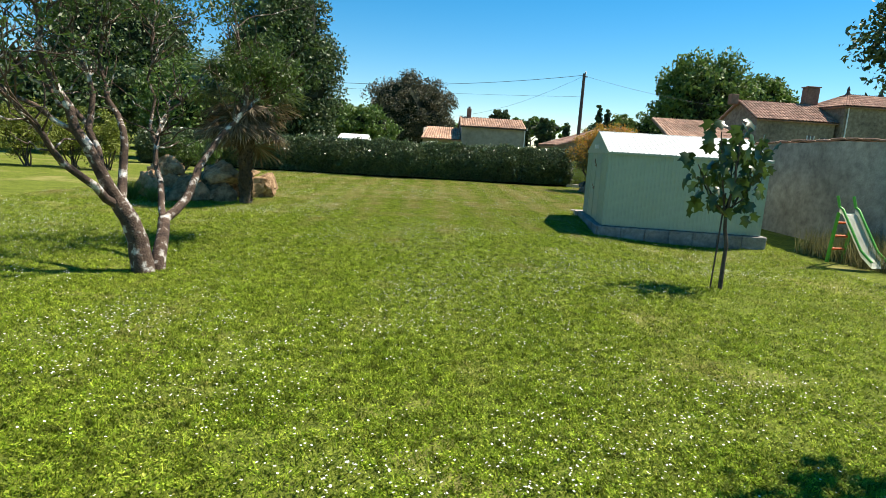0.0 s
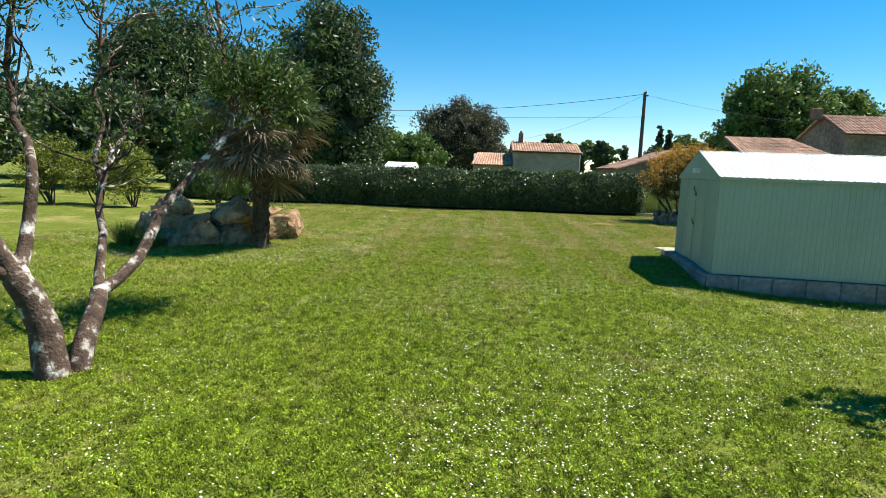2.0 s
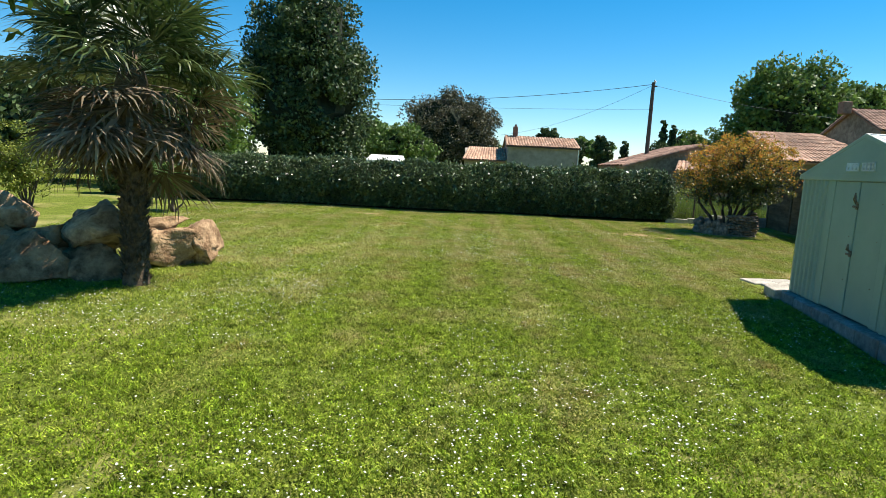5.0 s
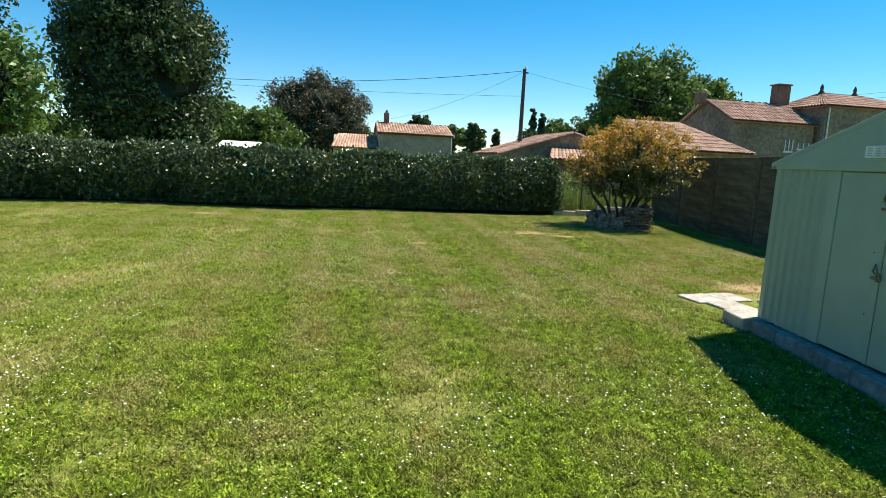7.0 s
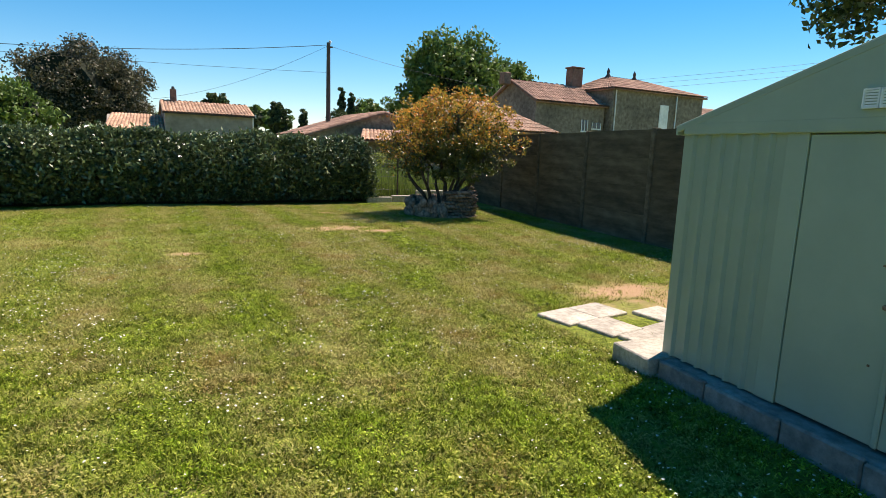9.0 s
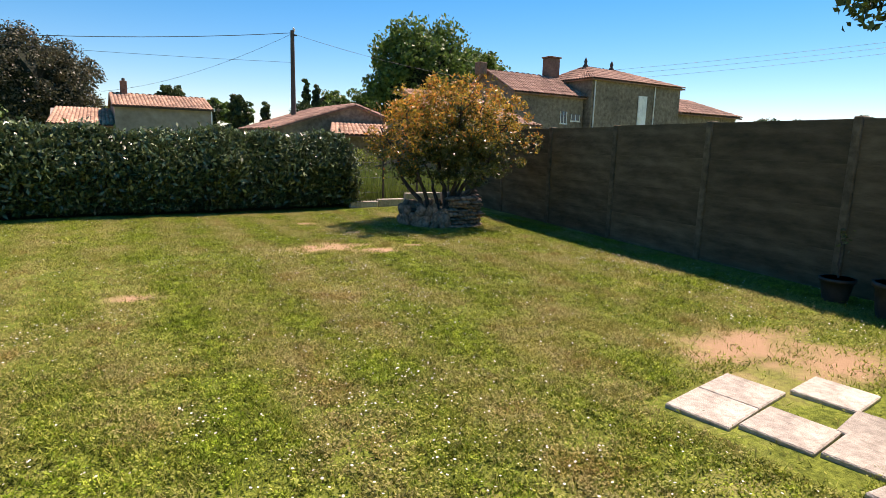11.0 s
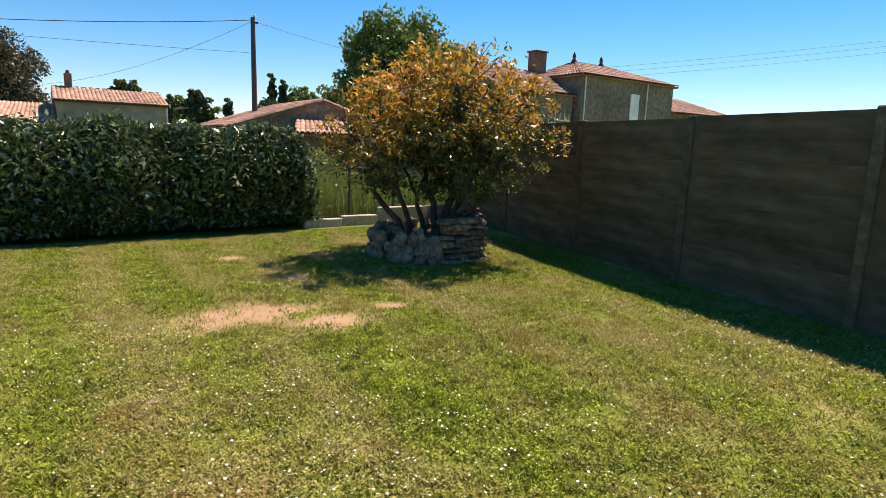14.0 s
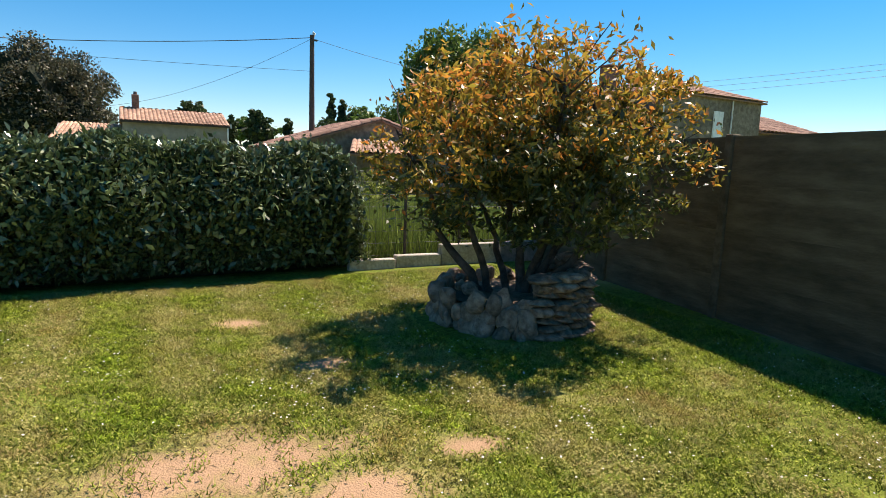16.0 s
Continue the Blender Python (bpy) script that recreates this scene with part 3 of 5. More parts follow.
def build_old_wall():
    """The older rendered wall beyond the shed."""
    pts = [(8.75, 16.0, 2.16), (8.95, 12.5, 2.25), (9.6, 7.0, 2.15), (10.2, 2.0, 2.15)]
    bm = bmesh.new()
    prev = None
    for k in range(len(pts) - 1):
        (x0, y0, h0), (x1, y1, h1) = pts[k], pts[k + 1]
        n = 12
        for i in range(n + (k == len(pts) - 2)):
            t = i / n
            x, y, h = x0 + (x1 - x0) * t, y0 + (y1 - y0) * t, h0 + (h1 - h0) * t + 0.03 * noise.noise(Vector((i * 0.9, k, 3)))
            ring = [bm.verts.new(q) for q in ((x, y, -0.3), (x + 0.02 * noise.noise(Vector((i, k, 0))), y, h * 0.5), (x, y, h), (x + 0.3, y, h), (x + 0.3, y, -0.3))]
            if prev:
                for j in range(4):
                    bm.faces.new((prev[j], ring[j], ring[j + 1], prev[j + 1]))
            prev = ring
    w = part("wall_old", bm, M_OLDWALL)
    tagged(w, "old grey rendered masonry garden wall", "wall", kind="structure")
    gen = np.random.default_rng(5)
    cap = None
    for k in range(len(pts) - 1):
        a, b = Vector(pts[k]), Vector(pts[k + 1])
        n = int((b - a).length / 0.4)
        for i in range(n):
            q = a.lerp(b, (i + 0.5) / n)
            if cap is None:
                o = part("coping_tile", box_bm(-0.21, -0.19, 0, 0.21, 0.19, 0.045, 0.015), M_TILEOLD, w)
                cap = o.data
            else:
                o = part("coping_tile", cap, M_TILEOLD, w)
            o.matrix_local = pose(q.x + 0.15, q.y, q.z + 0.02, gen.uniform(-3, 3), gen.uniform(-4, 4), gen.uniform(-4, 4))


build_old_wall()


# ---- hedge ----
def hedge_y(x):
    return 27.27 + 0.045 * (x + 2) + 0.003 * (x + 2) ** 2


def build_hedge():
    x0, x1, depth = -13.5, 6.7, 1.25
    hedge = thing("laurel_hedge", (0, 0, 0), "clipped dark green glossy laurel hedge along the lawn", "hedge")
    gen = np.random.default_rng(11)
    n = 110000
    x = gen.uniform(x0, x1, n)
    face = gen.uniform(0, 1, n)
    top = 1.55 + 0.010 * (x + 5) + 0.05 * np.sin(x * 2.1) + 0.05 * np.sin(x * 5.3 + 1)
    bulge = 0.10 * np.sin(x * 1.7) + 0.08 * np.sin(x * 4.1 + 2)
    z = gen.uniform(0.06, 1, n) * top
    front = gen.normal(0, 0.07, n)
    yy = hedge_y(x) + bulge * 0.6 + front + 0.42 * (1 - z / top) ** 2 - 0.08 + 1.5 * np.maximum(z / top - 0.52, 0) ** 1.6
    out = np.tile((0.0, -0.6, 0.5), (n, 1))
    t = face < 0.36
    yy[t] = hedge_y(x[t]) + gen.uniform(0.32, depth, t.sum())
    z[t] = top[t] + gen.normal(0, 0.06, t.sum())
    out[t] = (0, -0.2, 0.9)
    e = face > 0.955
    x[e] = x1 + 0.1 + gen.normal(0, 0.1, e.sum()) - 0.25 * (z[e] / top[e]) ** 3
    yy[e] = hedge_y(x1) + gen.uniform(0, depth, e.sum())
    s = gen.uniform(0, 1, n) < 0.035
    z[s & t] += gen.uniform(0.03, 0.16, (s & t).sum())
    part("leaves", leaves(np.stack([x, yy, z], 1), 0.118, gen, 0.42, 0.0, 0.1, out, 0.85), M_HEDGE, hedge)
    # filler behind the leaves, coloured near black for the shade inside the hedge
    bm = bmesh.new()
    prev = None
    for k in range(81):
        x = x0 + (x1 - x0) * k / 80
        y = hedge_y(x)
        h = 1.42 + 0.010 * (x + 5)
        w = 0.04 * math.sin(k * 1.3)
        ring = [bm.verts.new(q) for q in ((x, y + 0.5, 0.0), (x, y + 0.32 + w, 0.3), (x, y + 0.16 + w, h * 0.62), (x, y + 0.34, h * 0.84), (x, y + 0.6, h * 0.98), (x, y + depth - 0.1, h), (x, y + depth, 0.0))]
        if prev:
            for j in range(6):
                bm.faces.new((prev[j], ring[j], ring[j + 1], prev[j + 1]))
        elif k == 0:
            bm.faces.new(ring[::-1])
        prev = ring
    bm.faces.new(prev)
    part("inner_growth", bm, M_SHADECORE, hedge)


build_hedge()


# ---- dry-stone planter and its tree ----
def build_planter():
    pc = (7.42, 24.92)
    planter = thing("stone_planter", (pc[0], pc[1], 0), "round dry-stone planter of pale limestone rubble", "planter")
    gen = np.random.default_rng(3)
    big = [boulder_bm(0.135, gen, (gen.uniform(0.8, 1.25), gen.uniform(0.7, 0.85), gen.uniform(0.85, 1.2)), 3, 11, 0.08, 0.45) for k in range(6)]
    thin = [boulder_bm(0.16, gen, (gen.uniform(0.95, 1.35), gen.uniform(0.8, 1.0), gen.uniform(0.3, 0.42)), 3, 9, 0.10, 0.5) for k in range(6)]
    meshes = []
    for group in (big, thin):
        meshes.append([])
        for b in group:
            me = bpy.data.meshes.new("stone")
            b.to_mesh(me)
            b.free()
            meshes[-1].append(me)
    R = 0.76
    for i in range(27):
        a = 2 * math.pi * (i + 0.5) / 27
        high = math.cos(a + 0.62) > 0.42  # one side rises in neat courses of flat stones
        top = gen.uniform(0.50, 0.60) if high else gen.uniform(0.22, 0.33)
        z = -0.02
        while z < top:
            h = gen.uniform(0.065, 0.09) if high else gen.uniform(0.11, 0.17)
            me = meshes[1 if high else 0][gen.integers(6)]
            o = part("stone", me, M_STONE, planter)
            aa = a + gen.uniform(-0.08, 0.08)
            rr = R + gen.uniform(-0.05, 0.04) - (0.03 if high else 0.10) * z
            tip = (5, 7, 14) if high else (20, 25, 30)
            o.matrix_local = pose(rr * math.cos(aa), rr * math.sin(aa), z + h * 0.5, gen.uniform(-tip[0], tip[0]), gen.uniform(-tip[1], tip[1]), math.degrees(aa) + 90 + gen.uniform(-tip[2], tip[2])) @ Matrix.Diagonal((gen.uniform(0.75, 1.15), gen.uniform(0.8, 1.1), gen.uniform(0.8, 1.2), 1))
            z += h
    for k in range(7):
        a = gen.uniform(0, 6.28)
        part("stone", meshes[0][gen.integers(6)], M_STONE, planter).matrix_local = pose(0.55 * math.cos(a), 0.55 * math.sin(a), 0.36, gen.uniform(0, 50), 0, gen.uniform(0, 360)) @ Matrix.Diagonal((0.6, 0.6, 0.6, 1))
    bm = bmesh.new()
    bmesh.ops.create_circle(bm, cap_ends=True, segments=24, radius=0.74, matrix=Matrix.Translation((0, 0, 0.28)))
    part("soil", bm, mat("planter_soil", (0.10, 0.075, 0.05), (0.2, 0.15, 0.1), 15, 0.95, 0.6), planter)

    tree = thing("planter_tree", (pc[0], pc[1], 0.28), "small multi-stemmed tree with orange and olive-green leaves in a stone planter", "tree")
    stems = []
    tips = []
    side = np.array((0.87, -0.5))  # along the hedge-to-wall line, the way the crown leans
    back = np.array((0.5, 0.87))
    for u, v, b, r, zt in ((-1.25, 0.1, -0.22, 0.06, 1.65), (-0.7, -0.5, -0.1, 0.05, 1.9), (-0.1, 0.3, 0.1, 0.065, 2.15), (0.35, -0.5, 0.16, 0.05, 2.15), (0.85, 0.1, 0.2, 0.062, 2.2), (1.3, -0.2, 0.26, 0.055, 1.75), (0.5, 0.8, 0.2, 0.045, 1.9), (-0.5, 0.8, 0.05, 0.045, 1.8)):
        at = lambda k, w: tuple(side * k + back * w)
        mid = (b + u * 0.16, v * 0.12)
        stems.append(wavy([(*at(b, 0), -0.15), (*at(*mid), 0.22), (*at(b + u * 0.38, v * 0.4), 0.52), (*at(u * 0.75, v * 0.75), 1.05), (*at(u, v), zt)], r, 0.012, gen, 12, 0.03))
        for _ in range(11):
            k = gen.uniform(0.35, 1)
            st = np.array((*at(u * (0.3 + 0.7 * k), v * k), 0.5 + (zt - 0.5) * k))
            tip = st + np.clip(gen.normal(0, 0.32, 3), -0.5, 0.5) + (0, 0, 0.22)
            stems.append(wavy([st, tip], 0.013, 0.004, gen, 5, 0.02))
            tips.append(tip)
    part("trunk", tubes(stems, 8), M_BARK2, tree, smooth=True)
    c = side * 0.28
    pts = np.concatenate([crown((c[0], c[1], 1.52), (1.95, 1.6, 1.2), 430, 62, gen, 0.15, 0.3, 0.95), np.repeat(np.array(tips), 40, 0) + gen.normal(0, 0.13, (len(tips) * 40, 3))])
    u, w = pts[:, :2] @ side, pts[:, :2] @ back
    floor_z = 0.30 + 0.34 * np.maximum(u - 0.1, 0) + 0.10 * np.exp(-(u * u + w * w) / 0.3)
    roof_z = 2.72 - 0.40 * np.maximum(-u - 0.1, 0) ** 1.4 - 0.22 * np.maximum(u - 0.5, 0) ** 1.5
    ok = (pts[:, 2] > floor_z) & (pts[:, 2] < roof_z)
    pts, u, w = pts[ok], u[ok], w[ok]
    # young growth on the outside and top is orange and red
    young = 0.55 * (pts[:, 2] - 0.9) + 0.28 * np.hypot(u - 0.2, w) + 0.5 * drift(pts[:, 0] * 3, pts[:, 1] * 3 + pts[:, 2] * 2, 0.6, 5) - 0.95 + gen.normal(0, 0.22, len(pts))
    new_leaf = young > 0
    part("leaves", leaves(pts[~new_leaf], 0.085, gen, 0.36, 0.3, 0.12), M_OLIVE, tree)
    part("young_leaves", leaves(pts[new_leaf], 0.085, gen, 0.36, 0.3, 0.12), M_PHOTINIA, tree, "yellow, orange and red young leaves")


build_planter()


# ---- crooked tree on the lawn ----
def build_lawn_tree():
    bx, by = -3.43, 7.19
    tree = thing("lawn_tree", (bx, by, float(lawn_z(bx, by))), "spreading old tree with forked lichen-spotted trunks and feathery leaves", "tree")
    gen = np.random.default_rng(8)
    limbs = [
        wavy([(0.0, -0.04, -0.15), (-0.02, -0.04, 0.05), (-0.12, -0.04, 0.39), (-0.2, -0.09, 0.72), (-0.31, -0.09, 0.9)], 0.15, 0.10, gen, 9, 0.012),
        wavy([(-0.3, -0.09, 0.86), (-0.45, -0.19, 1.27), (-0.65, -0.29, 1.79), (-0.77, -0.34, 2.07), (-0.9, -0.39, 2.55), (-0.95, -0.39, 3.3)], 0.085, 0.025, gen, 12, 0.018),
        wavy([(-0.28, -0.08, 0.82), (-0.51, -0.49, 1.16), (-0.64, -0.69, 1.39), (-0.66, -0.89, 1.71), (-0.95, -1.1, 2.1)], 0.06, 0.02, gen, 10, 0.018),
        wavy([(-0.44, -0.19, 1.25), (-0.66, 0.01, 1.81), (-0.68, 0.11, 2.35), (-0.91, 0.21, 2.71), (-0.98, 0.21, 3.2)], 0.05, 0.016, gen, 10, 0.02),
        wavy([(-0.28, -0.06, 0.86), (-0.37, 0.21, 1.26), (-0.37, 0.31, 1.64), (-0.51, 0.41, 1.9), (-0.72, 0.51, 2.15), (-0.85, 0.61, 2.6), (-0.69, 0.61, 3.3)], 0.062, 0.016, gen, 12, 0.018),
        wavy([(0.1, 0.1, -0.15), (0.07, 0.11, 0.0), (0.01, 0.31, 0.27), (-0.09, 0.65, 0.58)], 0.105, 0.075, gen, 7, 0.01),
        wavy([(-0.09, 0.64, 0.56), (0.08, 1.01, 0.8), (0.1, 1.31, 1.16), (0.18, 1.61, 1.5), (0.35, 1.81, 1.82), (0.52, 2.01, 2.05), (0.57, 2.11, 2.36), (0.54, 2.11, 2.67), (0.42, 2.21, 3.07), (0.35, 2.21, 3.6)], 0.066, 0.02, gen, 16, 0.014),
        wavy([(-0.09, 0.64, 0.55), (-0.38, 1.11, 1.15), (-0.48, 1.31, 1.58), (-0.46, 1.61, 1.96), (-0.29, 1.81, 2.18)], 0.05, 0.022, gen, 10, 0.014),
        wavy([(-0.48, 1.31, 1.54), (-0.59, 1.41, 1.87), (-0.58, 1.51, 2.17), (-0.64, 1.61, 2.69), (-0.56, 1.61, 3.4)], 0.028, 0.012, gen, 9, 0.02),
        wavy([(0.50, 1.98, 2.0), (0.63, 2.31, 2.3), (0.9, 2.5, 2.42)], 0.034, 0.012, gen, 7, 0.02),
        wavy([(-0.66, 0.0, 1.75), (-1.1, -0.1, 2.2), (-1.7, -0.1, 2.6)], 0.035, 0.012, gen, 8, 0.03),
        wavy([(-0.6, -0.27, 1.65), (-1.2, -0.6, 2.1), (-1.9, -0.7, 2.7)], 0.035, 0.012, gen, 8, 0.03),
    ]
    tips = []
    for lim in limbs[1:5] + limbs[6:]:
        for _ in range(17):
            q = np.array(lim[gen.integers(len(lim) // 2, len(lim))][:3])
            tip = q + np.array([gen.normal(0, 0.42), gen.normal(0, 0.45), gen.uniform(0.15, 0.95)])
            limbs.append(wavy([q, (q + tip) / 2 + gen.normal(0, 0.07, 3), tip], 0.013, 0.004, gen, 6, 0.035))
            tips.append(tip)
    part("trunk", tubes(limbs, 10), M_BARK, tree, "mottled brown bark with white lichen", smooth=True)
    # feathery leaves: pairs of leaflets along short drooping stalks
    tips = np.array([t for t in tips if t[2] > 1.9])
    heads = np.concatenate([np.repeat(tips, 5, 0) + gen.normal(0, 0.2, (len(tips) * 5, 3)), crown((-0.6, 0.5, 3.6), (1.8, 1.8, 0.8), 50, 12, gen, 0.4, 0.25), crown((0.75, 2.3, 2.75), (0.6, 0.8, 0.55), 45, 12, gen, 0.5, 0.2)])
    d = gen.normal(0, 1, heads.shape) * (1, 1, 0.35) - (0, 0, 0.25)
    d /= np.linalg.norm(d, axis=1)[:, None]
    row = [heads + d * k * 0.032 + gen.normal(0, 0.012, heads.shape) for k in range(8)]
    part("leaves", leaves(np.concatenate(row), 0.075, gen, 0.32, 0.25, 0.1), M_LIGHTLEAF, tree)


build_lawn_tree()


# ---- palm ----
def fan_leaf(gen, radius, droop, dry):
    """A palm fan: narrow blades from one point, tips bent down."""
    V, F = [], []
    n = 34
    for i in range(n):
        a = math.radians((i / (n - 1) - 0.5) * (200 if dry else 240) + gen.normal(0, 4))
        L = radius * (0.78 + 0.22 * math.cos(a * 0.6)) * gen.uniform(0.72, 1.08)
        d = np.array([math.sin(a), math.cos(a), 0])
        s = np.array([math.cos(a), -math.sin(a), 0])
        w = 0.016 * gen.uniform(0.8, 1.2)
        lift = 0.06 * (1 if i % 2 else -1) * 0.4
        b = len(V)
        bend = droop * gen.uniform(0.2, 2.1)
        V += [d * 0.02, d * L * 0.5 + s * w + (0, 0, lift - bend * 0.12), d * L * 0.5 - s * w + (0, 0, lift - bend * 0.12), d * L * 0.8 + s * w * 0.6 + (0, 0, -bend * 0.42), d * L * 0.8 - s * w * 0.6 + (0, 0, -bend * 0.42), d * L * 0.97 + (0, 0, -bend * 0.9)]
        F += [(b, b + 1, b + 2, b + 2), (b + 1, b + 3, b + 4, b + 2), (b + 3, b + 5, b + 4, b + 4)]
    return np.array(V), F


def build_palm():
    palm = thing("fan_palm", (-4.35, 14.0, 0), "fan palm with hairy brown trunk and hanging dead fronds", "palm tree")
    gen = np.random.default_rng(4)
    part("trunk", tubes([[(0, 0, -0.1, 0.17), (0.01, 0, 0.15, 0.14), (0, 0.02, 0.6, 0.12), (-0.02, 0.02, 1.1, 0.13), (0, 0, 1.6, 0.18), (0.01, 0, 2.1, 0.23), (0.02, 0, 2.5, 0.15), (0.02, 0, 2.75, 0.03)]], 14), M_PALMTRUNK, palm, smooth=True)
    n = 1500
    z = gen.uniform(0.05, 2.3, n)
    a = gen.uniform(0, 2 * np.pi, n)
    r = 0.125 + 0.05 * (z > 1.3) + gen.uniform(0, 0.03, n)
    out = np.stack([np.cos(a) * 0.6, np.sin(a) * 0.6, np.full(n, 0.9)], 1)
    part("trunk_fibre", leaves(np.stack([r * np.cos(a), r * np.sin(a), z], 1), 0.11, gen, 0.3, 0, 0.05, out, 0.35), M_PALMTRUNK, palm)
    for k in range(96):
        dry = k >= 56
        az = gen.uniform(0, 2 * math.pi)
        el = gen.uniform(-5, 75) if not dry else gen.uniform(-55, 2)
        stem = gen.uniform(0.55, 0.95) * (0.85 if dry else 1)
        e = math.radians(el)
        z0 = 2.5 if not dry else gen.uniform(1.9, 2.4)
        tip = np.array([stem * math.cos(e) * math.cos(az), stem * math.cos(e) * math.sin(az), z0 + stem * math.sin(e)])
        V, F = fan_leaf(gen, gen.uniform(0.6, 0.82), 0.13 if not dry else 0.14, dry)
        m = Matrix.Translation(tip) @ pose(0, 0, 0, 0, 0, math.degrees(az) - 90) @ pose(0, 0, 0, el * 0.8 - (5 if not dry else 4), gen.uniform(-28, 28), 0)
        me = bpy.data.meshes.new("frond")
        me.from_pydata([m @ Vector(v) for v in V], [], [f if f[2] != f[3] else f[:3] for f in F])
        st = tubes([[(0.05 * math.cos(az), 0.05 * math.sin(az), z0, 0.012), (*((tip + [0, 0, z0]) / 2 + (0, 0, 0.03)), 0.01), (*tip, 0.008)]], 4)
        fr = part("frond", me, M_PALMDRY if dry else M_PALM, palm, "dead straw-brown fan leaf" if dry else "")
        part("stalk", st, M_PALMDRY if dry else M_PALM, fr)


build_palm()


# ---- boulders by the palm ----
def build_rocks():
    gen = np.random.default_rng(15)
    for x, y, z, r, sx, sy, sz, rot in (
            (-6.37, 14.6, 0.66, 0.46, 1.0, 0.9, 0.62, 20), (-6.45, 14.5, 0.24, 0.52, 1.0, 0.9, 0.7, -15), (-5.2, 14.62, 0.52, 0.58, 1.1, 0.6, 0.62, -35),
            (-6.7, 14.15, 0.2, 0.34, 0.8, 0.9, 1.1, 10), (-5.78, 14.45, 0.42, 0.34, 1.1, 0.9, 0.6, 25), (-5.65, 13.95, 0.18, 0.46, 1.1, 0.9, 0.75, 50),
            (-5.05, 14.25, 0.16, 0.42, 1.1, 0.8, 0.8, 5), (-5.85, 14.75, 0.2, 0.5, 1.0, 0.9, 0.7, 80), (-6.3, 13.95, 0.1, 0.28, 1.2, 0.9, 0.6, 33),
            (-4.75, 15.3, 0.2, 0.52, 1.25, 0.8, 0.7, 15), (-4.3, 15.6, 0.2, 0.4, 0.8, 0.8, 1.0, 60), (-4.95, 15.35, 0.5, 0.4, 1.2, 0.8, 0.6, 12)):
        o = part("boulder", boulder_bm(r * 1.15, gen, (sx, sy, sz), 4, 12, 0.17, 0.42), M_ROCK, smooth=True)
        o.matrix_world = pose(x, y, z, gen.uniform(-12, 12), gen.uniform(-12, 12), rot)
        tagged(o, "rough ochre and cream garden boulder heaped by the palm", "boulder", "boulders by the palm")
    for x, y, h in ((-6.75, 13.35, 0.5), (-6.2, 13.3, 0.32)):
        t = thing("grass_tuft", (x, y, 0), "grey-green ornamental grass tuft beside boulders", "ornamental grass")
        part("foliage", blades(gen, 700, 0.22, h, 0.01), M_GREENGRASS, t)


def blades(gen, n, radius, height, width):
    a, r = gen.uniform(0, 2 * np.pi, n), radius * np.sqrt(gen.uniform(0, 1, n)) * 0.5
    p = np.stack([r * np.cos(a), r * np.sin(a), np.zeros(n)], 1)
    return blade_mesh(p, height, width, gen, 0.45)


def blade_mesh(p, height, width, gen, lean):
    n = len(p)
    h = height * gen.uniform(0.5, 1.2, n)
    t = gen.normal(0, lean, (n, 2)) * h[:, None]
    a = gen.uniform(0, np.pi, n)
    s = np.stack([np.cos(a), np.sin(a), np.zeros(n)], 1) * width / 2
    tip = p + np.stack([t[:, 0], t[:, 1], h], 1)
    return mesh_np("blades", np.stack([p - s, p + s, tip], 1).reshape(-1, 3), np.arange(3 * n).reshape(-1, 3))


build_rocks()


